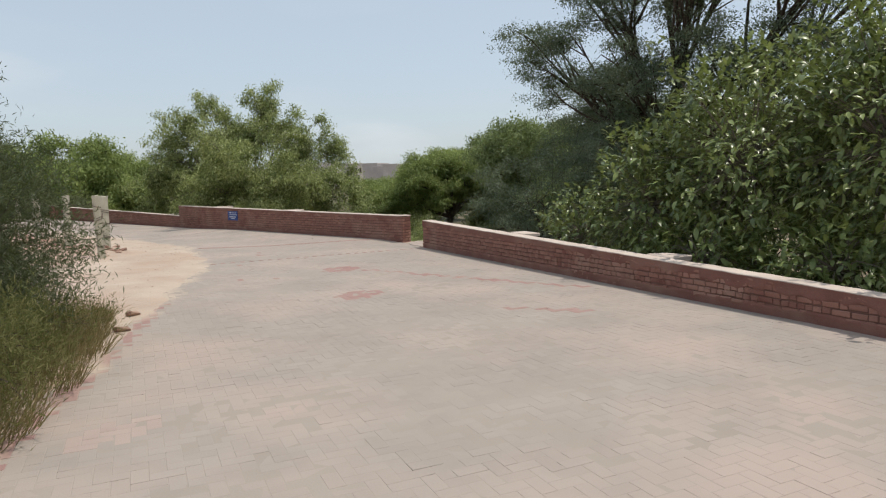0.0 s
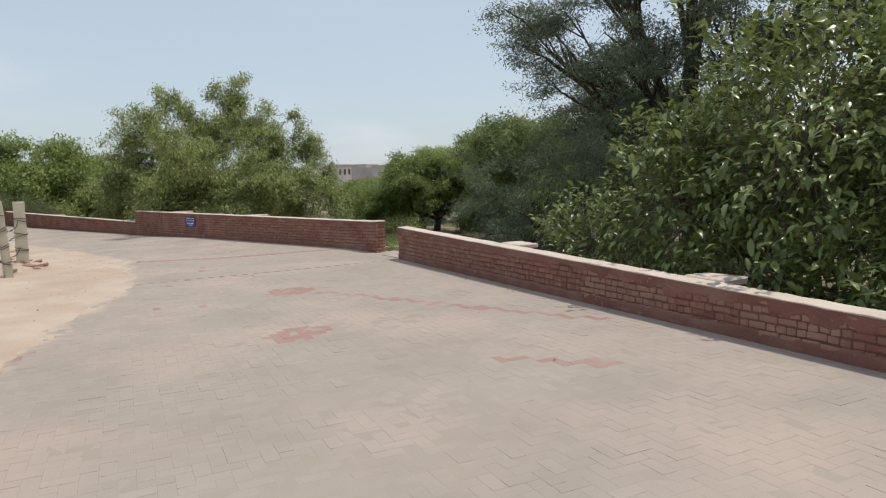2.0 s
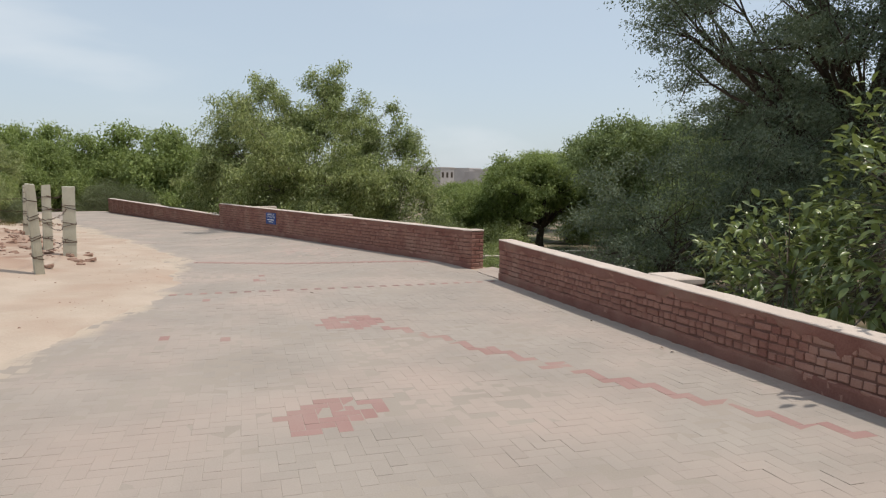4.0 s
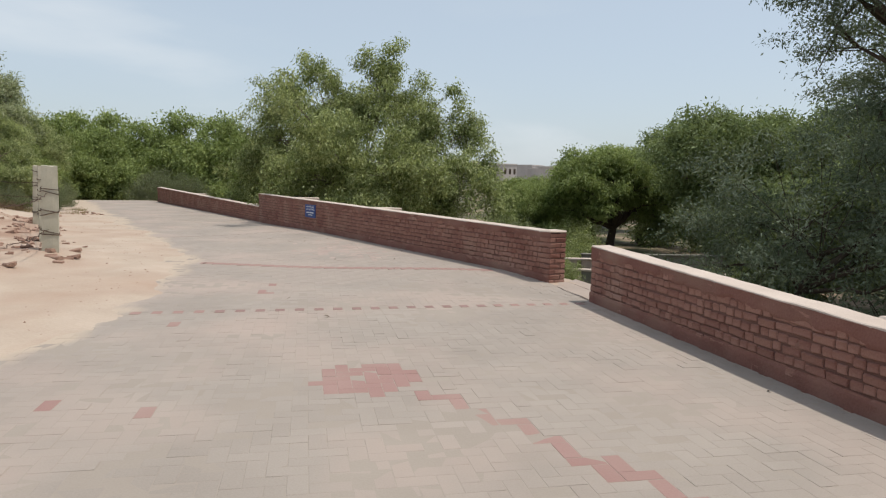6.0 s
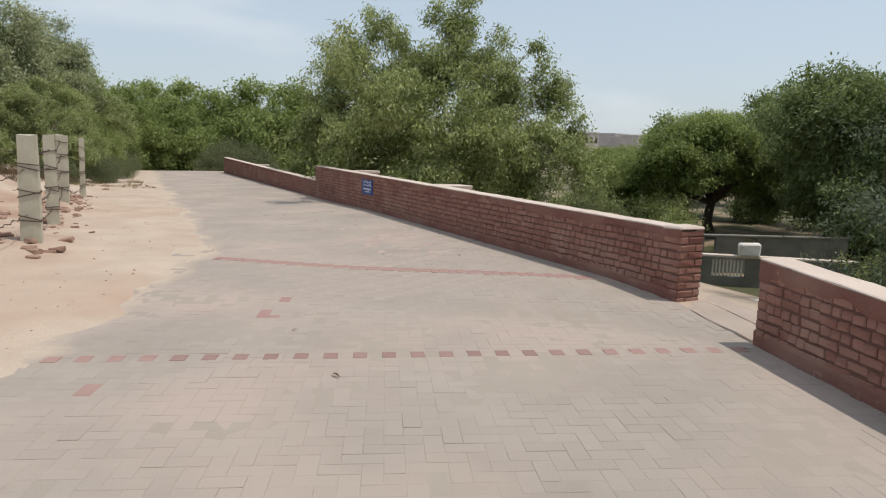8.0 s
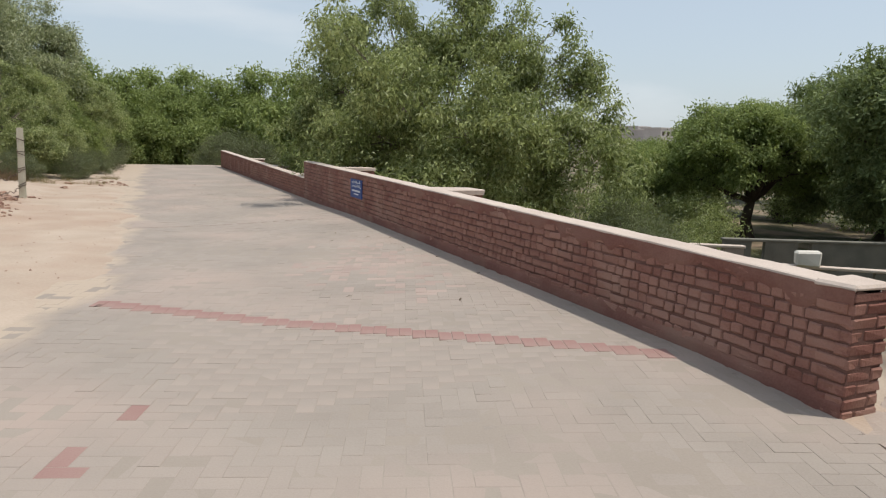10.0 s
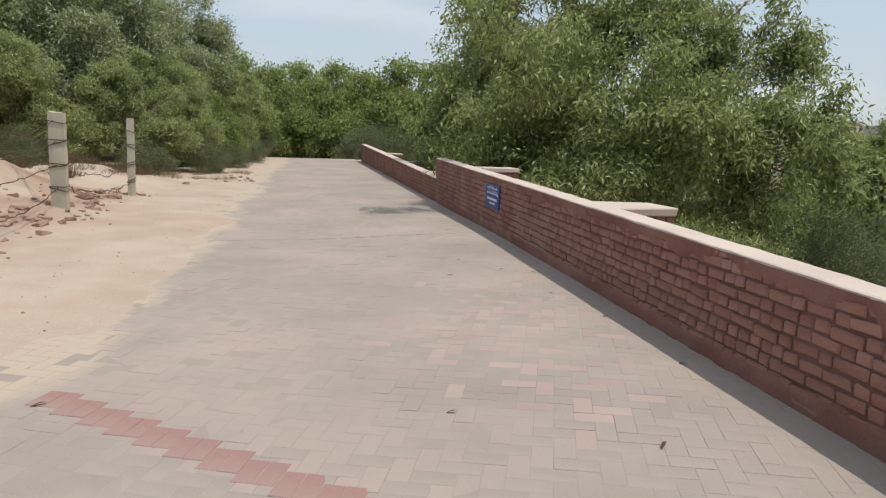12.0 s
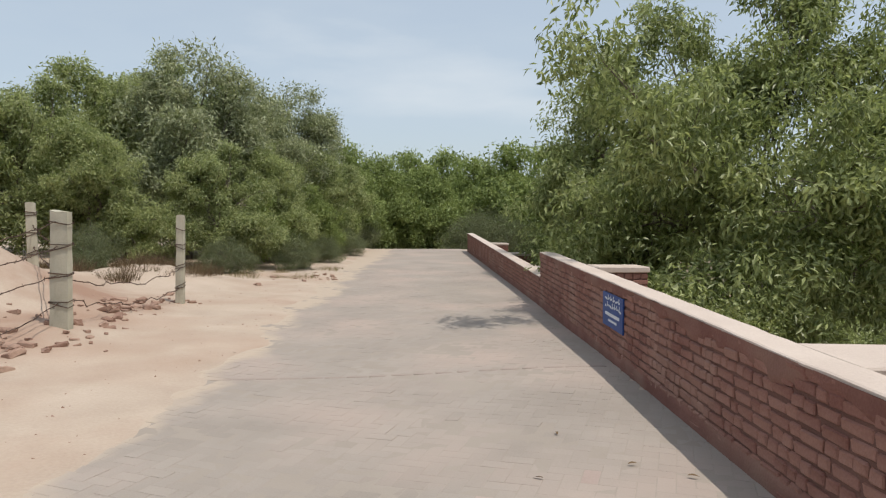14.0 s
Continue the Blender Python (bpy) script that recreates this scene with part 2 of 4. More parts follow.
def axis_samples(dense0, dense1, step, outer):
    a = list(np.arange(dense0, dense1, step))
    lo, hi, g = dense0, dense1, step
    while lo > -outer:
        g *= 1.22
        lo -= g
        a.insert(0, lo)
    g = step
    while hi < outer:
        a.append(hi)
        g *= 1.22
        hi += g
    return np.array(a)


def build_ground():
    xs, ys = axis_samples(-13.0, 2.5, 0.11, 1800), axis_samples(-9.0, 26.0, 0.14, 1800)
    X, Y = np.meshgrid(xs, ys)
    Z = ground_height(X, Y)
    nx, ny = len(xs), len(ys)
    V = np.stack([X.ravel(), Y.ravel(), Z.ravel()], 1)
    i = np.arange(nx * ny).reshape(ny, nx)
    F = np.stack([i[:-1, :-1], i[:-1, 1:], i[1:, 1:], i[1:, :-1]], -1).reshape(-1, 4)
    m = material("sandy_ground", (0.40, 0.315, 0.245), (0.52, 0.425, 0.34), 0.95, 1.3, 40, 0.7, c3=(0.37, 0.245, 0.175), scale3=0.55, amount3=0.6)
    n, l = m.node_tree.nodes, m.node_tree.links
    p = n["Principled BSDF"]
    col = p.inputs["Base Color"].links[0].from_socket
    sep, tc = n.new("ShaderNodeSeparateXYZ"), n.new("ShaderNodeTexCoord")
    l.new(tc.outputs["Object"], sep.inputs[0])
    low = n.new("ShaderNodeMapRange")
    low.inputs[1].default_value, low.inputs[2].default_value = -0.2, -1.3
    l.new(sep.outputs[2], low.inputs[0])
    t = n.new("ShaderNodeTexNoise")
    t.inputs["Scale"].default_value, t.inputs["Detail"].default_value = 0.35, 6
    l.new(tc.outputs["Object"], t.inputs["Vector"])
    k = n.new("ShaderNodeMapRange")
    k.inputs[1].default_value, k.inputs[2].default_value = 0.36, 0.54
    l.new(t.outputs["Fac"], k.inputs[0])
    scrub = n.new("ShaderNodeMix")
    scrub.data_type = "RGBA"
    scrub.inputs[6].default_value, scrub.inputs[7].default_value = (0.27, 0.20, 0.14, 1), (0.075, 0.075, 0.035, 1)
    l.new(k.outputs[0], scrub.inputs[0])
    mix = n.new("ShaderNodeMix")
    mix.data_type = "RGBA"
    l.new(low.outputs[0], mix.inputs[0])
    l.new(col, mix.inputs[6])
    l.new(scrub.outputs[2], mix.inputs[7])
    # redder, trodden earth along the fence line
    gauss = n.new("ShaderNodeMath")
    gauss.operation = "ADD"
    gauss.inputs[1].default_value = 6.7
    l.new(sep.outputs[0], gauss.inputs[0])
    away = n.new("ShaderNodeMath")
    away.operation = "ABSOLUTE"
    l.new(gauss.outputs[0], away.inputs[0])
    patch = n.new("ShaderNodeTexNoise")
    patch.inputs["Scale"].default_value, patch.inputs["Detail"].default_value = 0.9, 7
    l.new(tc.outputs["Object"], patch.inputs["Vector"])
    near_fence = n.new("ShaderNodeMapRange")
    near_fence.inputs[1].default_value, near_fence.inputs[2].default_value = 1.9, 0.3
    l.new(away.outputs[0], near_fence.inputs[0])
    along = n.new("ShaderNodeMapRange")
    along.inputs[1].default_value, along.inputs[2].default_value = 17.0, 14.5
    l.new(sep.outputs[1], along.inputs[0])
    before = n.new("ShaderNodeMapRange")
    before.inputs[1].default_value, before.inputs[2].default_value = 3.0, 6.0
    l.new(sep.outputs[1], before.inputs[0])
    thick = n.new("ShaderNodeMapRange")
    thick.inputs[1].default_value, thick.inputs[2].default_value, thick.inputs[4].default_value = 0.34, 0.6, 0.85
    l.new(patch.outputs["Fac"], thick.inputs[0])
    last = near_fence.outputs[0]
    for other in (along, before, thick):
        times = n.new("ShaderNodeMath")
        times.operation = "MULTIPLY"
        l.new(last, times.inputs[0])
        l.new(other.outputs[0], times.inputs[1])
        last = times.outputs[0]
    red = n.new("ShaderNodeMix")
    red.data_type = "RGBA"
    l.new(last, red.inputs[0])
    l.new(mix.outputs[2], red.inputs[6])
    red.inputs[7].default_value = (0.285, 0.165, 0.112, 1)
    l.new(red.outputs[2], p.inputs["Base Color"])
    ob = mesh_object("ground", V, F, m, smooth=True)
    tagged(ob, "pale pinkish sand beside the road, falling to scrubby earth", "ground", kind="structure")


build_ground()


# ---- paving ----
def dust_with_sand(m):
    """Drifted sand thins out over the paving from its edge inwards."""
    n, l = m.node_tree.nodes, m.node_tree.links
    p = n["Principled BSDF"]
    col = p.inputs["Base Color"].links[0].from_socket
    geo, sep = n.new("ShaderNodeNewGeometry"), n.new("ShaderNodeSeparateXYZ")
    l.new(geo.outputs["Position"], sep.inputs[0])

    def calc(op, a, b, c=None):
        q = n.new("ShaderNodeMath")
        q.operation = op
        for k, v in enumerate((a, b, c)):
            if v is None:
                continue
            if isinstance(v, (int, float)):
                q.inputs[k].default_value = v
            else:
                l.new(v, q.inputs[k])
        return q.outputs[0]
    edge = calc("MINIMUM", calc("MULTIPLY_ADD", sep.outputs[1], 0.653, -6.0), calc("SMOOTH_MIN", calc("MULTIPLY_ADD", sep.outputs[1], 0.40, -5.75), -3.42, 0.5))
    t = n.new("ShaderNodeTexNoise")
    t.inputs["Scale"].default_value, t.inputs["Detail"].default_value = 1.1, 7
    l.new(geo.outputs["Position"], t.inputs["Vector"])
    reach = calc("ADD", calc("SUBTRACT", edge, sep.outputs[0]), calc("MULTIPLY", t.outputs["Fac"], 1.3))
    k = n.new("ShaderNodeMapRange")
    k.inputs[1].default_value, k.inputs[2].default_value, k.inputs[4].default_value = 0.46, 0.74, 0.92
    l.new(reach, k.inputs[0])
    mix = n.new("ShaderNodeMix")
    mix.data_type = "RGBA"
    l.new(k.outputs[0], mix.inputs[0])
    l.new(col, mix.inputs[6])
    mix.inputs[7].default_value = (0.475, 0.385, 0.30, 1)
    l.new(mix.outputs[2], p.inputs["Base Color"])


for paver_material in [m for m in bpy.data.materials if m.name.startswith("paver")]:
    dust_with_sand(paver_material)

RED_DOTS = [(-5.20, -1.70), (-5.70, -1.36), (-4.66, 0.72), (-3.10, 2.66), (-3.38, 2.22), (-5.05, 1.4)]


def seg_dist(x, y, ax, ay, bx, by):
    t = np.clip(((x - ax) * (bx - ax) + (y - ay) * (by - ay)) / ((bx - ax) ** 2 + (by - ay) ** 2), 0, 1)
    return np.hypot(x - ax - t * (bx - ax), y - ay - t * (by - ay)), t


def is_red(x, y):
    red = ((x + 5.42) / 0.40) ** 2 + ((y + 4.38) / 0.32) ** 2 < 1
    red |= ((x + 3.76) / 0.38) ** 2 + ((y + 1.68) / 0.36) ** 2 < 1
    red |= seg_dist(x, y, -3.55, -2.2, -2.88, -6.75)[0] < 0.072
    red |= seg_dist(x, y, -4.84, -6.82, -4.42, -7.68)[0] < 0.08
    for dx, dy in RED_DOTS:
        red |= np.hypot(x - dx, y - dy) < 0.09
    e = road_left(y)
    red |= (x > e - 0.05) & (x < e + 0.16) & (y < -2.5)
    return red


def joint_sand(road):
    """The dusty sand that fills the joints between the pavers."""
    xs, ys = np.arange(-14.5, 0.75, 0.12), np.arange(-14.5, 24.2, 0.12)
    X, Y = np.meshgrid(xs, ys)
    V = np.stack([X, Y, crossfall(X, Y) - 0.0012 + 0.0011 * hills(X, Y, 0.55, 21) + 0.0009 * hills(X, Y, 1.9, 23)], -1).reshape(-1, 3)
    i = np.arange(X.size).reshape(X.shape)
    F = np.stack([i[:-1, :-1], i[:-1, 1:], i[1:, 1:], i[1:, :-1]], -1)
    keep = (X > road_left(Y) - 0.35) & (X < road_right(Y) + 0.02)
    F = F[keep[:-1, :-1] & keep[1:, 1:] & keep[:-1, 1:] & keep[1:, :-1]]
    tagged(mesh_object("joint_sand", V, F, JOINT, road, smooth=True), kind="stuff")


def build_paving():
    rng = np.random.default_rng(4)
    u = 0.1
    ca, sa = math.cos(ROAD_AXIS), math.sin(ROAD_AXIS)
    I, J = np.meshgrid(np.arange(-330, 330), np.arange(-330, 330))
    I, J = I.ravel(), J.ravel()
    hor, ver = (I - J) % 4 == 0, (I - J) % 4 == 3
    cx = np.concatenate([(I[hor] + 1.0) * u, (I[ver] + 0.5) * u])
    cy = np.concatenate([(J[hor] + 0.5) * u, (J[ver] + 1.0) * u])
    vert = np.concatenate([np.zeros(hor.sum(), bool), np.ones(ver.sum(), bool)])
    x, y = ca * cx - sa * cy, sa * cx + ca * cy
    edge, wall = road_left(y), road_right(y)
    keep = (x > edge - 0.45) & (x < wall + 0.05) & (y > -14.5) & (y < 24)
    x, y, vert = x[keep], y[keep], vert[keep]
    red = is_red(x, y)
    half = np.where(vert[:, None], [[u / 2, u]], [[u, u / 2]]) - 0.0009
    n = len(x)
    lift = rng.normal(0, 0.0008, n) + 0.0008 * hills(x, y, 0.6, 9) + crossfall(x, y)
    tilt = rng.normal(0, 0.005, (n, 2))
    gx = (crossfall(x + 0.05, y) - crossfall(x - 0.05, y)) / 0.1
    gy = (crossfall(x, y + 0.05) - crossfall(x, y - 0.05)) / 0.1
    tilt += np.stack([gx * ca + gy * sa, -gx * sa + gy * ca], 1)
    sx, sy = np.array([-1, 1, 1, -1]), np.array([-1, -1, 1, 1])

    def ring(inset, z, tilted):
        a, b = (half[:, :1] - inset) * sx, (half[:, 1:] - inset) * sy
        zz = z + (lift[:, None] + (a * tilt[:, :1] + b * tilt[:, 1:] if tilted else 0)) + 0 * a
        return a, b, zz

    rings = [ring(0.003, 0.0, True), ring(0.0, -0.0016, True), ring(0.0, -0.04, False)]
    base = np.array([(0, 1, 2, 3)] + [(4 * k + (j + 1) % 4, 4 * k + j, 4 * k + 4 + j, 4 * k + 4 + (j + 1) % 4) for k in range(2) for j in range(4)])

    road = empty("road_paving")
    tagged(road, "weathered grey interlocking concrete pavers with red accents, sand-dusted", "pavement", kind="structure")
    near = (x > -2.95) & (x < 0.2) & (y > 2.5) & (y < 4.6)
    order = np.where(near)[0][:280]
    near = np.zeros(n, bool)
    near[order] = True
    # a loose patch of pinkish pavers among the grey ones
    blush = ~red & ~near & (rng.random(n) < 0.85 - 0.75 * np.hypot((x + 0.75) / 0.85, (y - 6.3) / 1.7))
    blush |= ~red & (((x + 9.95) / 0.36) ** 2 + ((y + 7.49) / 0.22) ** 2 < 1)
    for name, sel, mat in (("paver_field", ~red & ~near & ~blush, PAVER), ("blush_paver_field", blush, PAVER_BLUSH), ("red_paver_field", red & ~near, PAVER_RED)):
        V = np.concatenate([np.stack([ca * a - sa * b + x[:, None], sa * a + ca * b + y[:, None], z], -1) for a, b, z in rings], 1)[sel]
        F = base[None] + 12 * np.arange(len(V))[:, None, None]
        ob = mesh_object(name, V.reshape(-1, 3), F.reshape(-1, 4), mat, road)
        tagged(ob, kind="stuff")
    joint_sand(road)
    # a row of single red setts across the road
    for k in range(25):
        t = k / 24
        bm = bmesh.new()
        block(bm, -0.05, 0.05, -0.062, 0.062, -0.03, 0.0045, 0.003)
        ob = part("red_sett", bm, SETT if 3 < k < 19 else PAVER_RED, road)
        ob.matrix_basis = pose(-4.93 + 4.7 * t, 1.443 - 1.516 * t, float(crossfall(-4.93 + 4.7 * t, 1.443 - 1.516 * t)) - 0.001, 0, 0, -19.5 + (k * 7 % 5 - 2) * 0.6)
    # the red band of upright pavers, stepping in pairs, and a thin red line further on
    rb = random.Random(15)
    for k in range(46):
        along, step = k * 0.0985, (k // 2) * 0.068
        px, py = -3.44 + 0.94 * along - 0.342 * step, 5.34 - 0.342 * along - 0.94 * step
        bm = bmesh.new()
        block(bm, -0.0485, 0.0485, -0.098, 0.098, -0.03, 0.0035, 0.003)
        ob = part("red_paver", bm, PAVER_RED, road)
        ob.matrix_basis = pose(px, py, float(crossfall(px, py)) + rb.uniform(-0.001, 0.001), rb.uniform(-0.3, 0.3), 0, -20 + rb.uniform(-0.8, 0.8))
    for k in range(18):
        t = k / 17
        px, py = -3.3 + 3.55 * t, 10.5 + 0.25 * t
        bm = bmesh.new()
        block(bm, -0.098, 0.098, -0.022, 0.022, -0.03, 0.0030, 0.002)
        ob = part("red_edge_sett", bm, PAVER_PINK, road)
        ob.matrix_basis = pose(px, py, float(crossfall(px, py)), 0, 0, 4)
    shared = {}
    for k, isv, mat in ((0, False, PAVER_PART), (1, True, PAVER_PART), (2, False, PAVER_RED), (3, True, PAVER_RED)):
        hx, hy = (0.0491, 0.0991) if isv else (0.0991, 0.0491)
        V = [(sx[j] * (hx - i), sy[j] * (hy - i), z) for i, z in ((0.003, 0), (0, -0.0016), (0, -0.04)) for j in range(4)]
        me = bpy.data.meshes.new("paver")
        me.from_pydata([tuple(map(float, v)) for v in V], [], base.tolist())
        me.materials.append(mat)
        shared[k] = me
    for i in order:
        ob = new("paver", shared[int(vert[i]) + 2 * int(red[i])])
        ob.parent = road
        ob.matrix_basis = pose(x[i], y[i], lift[i], math.degrees(tilt[i, 1]), math.degrees(-tilt[i, 0]), math.degrees(ROAD_AXIS))
    # the far stretch, where single pavers can no longer be told apart
    ys = np.arange(23.8, 60, 0.4)
    V, F = [], []
    for k, yy in enumerate(ys):
        l, r = float(road_left(yy)) - 0.1, float(road_right(yy)) + 0.02
        z = 0.002 - float(smooth01((yy - 35) / 12)) * 0.9 + 0.0
        for j in range(9):
            V.append((l + (r - l) * j / 8, float(yy), z))
        if k:
            F += [((k - 1) * 9 + j, (k - 1) * 9 + j + 1, k * 9 + j + 1, k * 9 + j) for j in range(8)]
    tagged(mesh_object("far_paving", V, F, PAVER, road), kind="stuff")


build_paving()


# ---- brick parapets ----
def brick_meshes():
    rng = random.Random(8)
    out = {"s": [], "h": []}
    for kind, length in (("s", 0.194), ("h", 0.094)):
        for _ in range(5):
            bm = bmesh.new()
            block(bm, -length / 2, length / 2, 0.0, 0.10, -0.0315, 0.0315, 0.008, 0.005, rng)
            for v in bm.verts:
                v.co += Vector([rng.uniform(-0.0035, 0.0035) for _ in range(3)])
            me = bpy.data.meshes.new("brick")
            bm.to_mesh(me)
            bm.free()
            me.materials.append(BRICK)
            out[kind].append(me)
    return out


BRICKS = brick_meshes()


def parapet(name, label, start, end, top0, top1, thick, part_from, part_to, end_face=""):
    """A brick wall from start to end, its face on the road's side; courses in English bond, a cement coping on top."""
    rng = random.Random(len(name))
    dx, dy = end[0] - start[0], end[1] - start[1]
    length = math.hypot(dx, dy)
    thing = empty(name, start[0], start[1], 0, math.degrees(math.atan2(dy, dx)))
    tagged(thing, label, "wall", kind="structure")
    # local x runs along the wall, local -y is its back
    course, back = 0.0765, -thick
    n = 40
    V, F = [], []
    for k in range(n + 1):
        s = length * k / n
        z = top0 + (top1 - top0) * s / length - 0.010
        V += [(s, -0.013, -0.3), (s, -0.013, z), (s, back, z), (s, back, -0.6)]
        if k:
            o = 4 * (k - 1)
            F += [(o + j, o + (j + 1) % 4, o + 4 + (j + 1) % 4, o + 4 + j) for j in range(4)]
    F += [(0, 3, 2, 1), (4 * n, 4 * n + 1, 4 * n + 2, 4 * n + 3)]
    mesh_object("mortar_core", V, F, MORTAR, thing)
    # coping with an uneven edge
    V, F = [], []
    m = int(length / 0.18)
    for k in range(m + 1):
        s = length * k / m
        z = top0 + (top1 - top0) * s / length
        e = 0.002 + rng.uniform(-0.004, 0.004)
        d = rng.uniform(-0.004, 0.004)
        V += [(s, e, z - 0.017 + rng.uniform(-0.003, 0.003)), (s, e, z - 0.006 + d), (s, e - 0.012, z + d), (s, back + 0.005, z + 0.004 + d), (s, back - 0.008 + rng.uniform(-0.01, 0.005), z - 0.02), (s, back - 0.006, z - 0.05)]
        if k:
            o = 6 * (k - 1)
            F += [(o + j, o + j + 1, o + 7 + j, o + 6 + j) for j in range(5)]
    F += [tuple(range(6)), tuple(range(6 * m + 5, 6 * m - 1, -1))]
    mesh_object("coping", V, F, COPING, thing, "pale pink cement coping")
    # mortar wash smeared over the foot and the upper courses, with ragged bare patches
    rise = 0.075 if name == "wall_middle" else 0.0
    cols, rows = int(length / 0.032), 26
    S, T = np.meshgrid(np.linspace(0, length, cols + 1), np.linspace(0, 1, rows + 1))
    top = top0 + (top1 - top0) * S / length - 0.016
    foot = rise * np.clip(S / 1.5, 0, 1) * np.clip(1 - (S - 9) / 4, 0, 1)
    Z = -0.06 + T * (top + 0.06)
    ragged = 0.5 * hills(S, Z * 1.6, 0.31, 41) + 0.35 * hills(S, Z, 0.11, 43) + 0.4 * hills(S, Z, 1.3, 47)
    cover = np.maximum(smooth01((Z - top + 0.26) / 0.27) * 0.80, 1.3 * smooth01((foot + 0.155 - Z) / 0.10)) + 0.46 * ragged + (0.13 if name == "wall_near" else 0.0)
    Y = -0.024 + (0.0285 + 0.002 * hills(S, Z, 0.07, 49)) * smooth01((cover - 0.42) / 0.22)
    i = np.arange(S.size).reshape(S.shape)
    F = np.stack([i[:-1, :-1], i[:-1, 1:], i[1:, 1:], i[1:, :-1]], -1).reshape(-1, 4)
    mesh_object("mortar_wash", np.stack([S, Y, Z], -1).reshape(-1, 3), F, WASH, thing, "red-brown mortar wash", smooth=True)
    joined = []
    count = 0
    row = 0
    z = 0.02
    while z < max(top0, top1):
        stretch = row % 2 == 1
        s = rng.uniform(-0.1, 0.0)
        while s < length - 0.03:
            kind = "s" if stretch and rng.random() > 0.52 else "h"
            if not stretch and rng.random() < 0.2:
                kind = "s"
            odd = rng.uniform(0.86, 1.08)
            w = (0.207 if kind == "s" else 0.106) * odd
            c = s + w / 2
            if c - w / 2 < 0.0 or c + w / 2 > length:
                c = min(max(c, w / 2), length - w / 2)
            topz = top0 + (top1 - top0) * c / length - 0.016
            room = topz - (z - 0.0345)
            if room > 0.03:
                sc = min(1.0, room / 0.070)
                me = rng.choice(BRICKS[kind])
                mm = pose(c, rng.uniform(-0.006, 0.003), z + rng.uniform(-0.005, 0.005) - (1 - sc) * 0.035, rng.uniform(-1, 1), rng.uniform(-2.0, 2.0), 180 + rng.uniform(-0.8, 0.8)) @ Matrix.Diagonal((odd, 1, sc, 1))
                if part_from < c < part_to and count < 290:
                    ob = new("brick", me)
                    ob.parent = thing
                    ob.matrix_basis = mm
                    count += 1
                else:
                    joined.append((me, mm))
            s += w
        z += course
        row += 1
    if end_face == "start":
        rr = random.Random(6)
        part("end_pier", block(bmesh.new(), 0.01, 0.24, -0.30, back + 0.02, -0.3, top0 - 0.025), MORTAR, thing)
        part("pier_wash", block(bmesh.new(), -0.004, 0.2, -0.312, 0.001, top0 - 0.085, top0 - 0.03, 0.01, 0.004, rr), WASH, thing)
        part("pier_cap", block(bmesh.new(), -0.008, 0.25, -0.318, 0.006, top0 - 0.03, top0 + 0.012, 0.016, 0.006, rr), COPING, thing)
    if end_face:
        at_x, turn = (-0.004, -90) if end_face == "start" else (length + 0.004, 90)
        top_e = top0 if end_face == "start" else top1
        for r in range(int(top_e / course)):
            zz = 0.02 + r * course
            if zz + 0.037 > top_e - 0.03:
                break
            ws = ([0.207, 0.106] if r % 2 else [0.106, 0.207]) if end_face == "start" else ([0.207] if r % 2 else [0.106, 0.106])
            at = 0.0
            for w in ws:
                me = rng.choice(BRICKS["s" if w > 0.2 else "h"])
                joined.append((me, pose(at_x + rng.uniform(-0.002, 0.002), -(at + w / 2), zz, 0, 0, turn)))
                at += w
    pieces = []
    for me, mm in joined:
        pieces.append(([tuple(mm @ v.co) for v in me.vertices], [tuple(p.vertices) for p in me.polygons]))
    v, f = merged(pieces)
    tagged(mesh_object("brick_courses", v, f, BRICK_FAR, thing), kind="stuff")
    return thing


parapet("wall_near", "low dark red brick parapet along the road, cement topped", (-4.95, -14.0), (0.0, 0.0), 0.32, 0.69, 0.235, 9.0, 14.0, "end")
parapet("wall_middle", "red brick parapet with a blue notice, cement topped", (0.455, 1.3), (0.455, 15.68), 0.755, 0.925, 0.205, 3.0, 7.2, "start")
parapet("wall_far", "lower stretch of red brick parapet rising towards its end", (0.455, 15.69), (0.0, 33.4), 0.50, 0.81, 0.235, 0.0, 5.0)


# ---- buttresses, threshold, notice ----
def buttress(x, y, rz, top, w=0.62, d=0.55):
    """A brick pier behind a parapet with a cement slab on it."""
    thing = empty("brick_pier", x, y, 0, rz)
    tagged(thing, "squat brick pier behind the parapet with a cement slab", "pier")
    rng = random.Random(int(abs(y) * 10))
    part("core", block(bmesh.new(), -w / 2 + 0.01, w / 2 - 0.01, -d / 2 + 0.01, d / 2 - 0.01, -1.2, top - 0.05), MORTAR, thing)
    bm = bmesh.new()
    block(bm, -w / 2 - 0.02, w / 2 + 0.02, -d / 2 - 0.02, d / 2 + 0.02, top - 0.06, top + 0.012, 0.012, 0.008, rng)
    part("slab", bm, COPING, thing, "rough cement slab")
    z = top - 0.06 - 0.042
    for r in range(5):
        for face in range(4):
            L = w if face % 2 == 0 else d
            at = -L / 2
            while at < L / 2 - 0.05:
                kind = "s" if (r + face) % 2 else "h"
                bw = min(0.207 if kind == "s" else 0.106, L / 2 - at)
                ob = new("brick", rng.choice(BRICKS[kind]))
                ob.parent = thing
                off = (d if face % 2 == 0 else w) / 2
                ob.matrix_basis = pose(0, 0, 0, 0, 0, 90 * face) @ pose(at + bw / 2, -off, z, 0, rng.uniform(-1, 1), 0) @ Matrix.Diagonal((bw / (0.207 if kind == "s" else 0.106), 0.5, 1, 1))
                at += bw
        z -= 0.0765


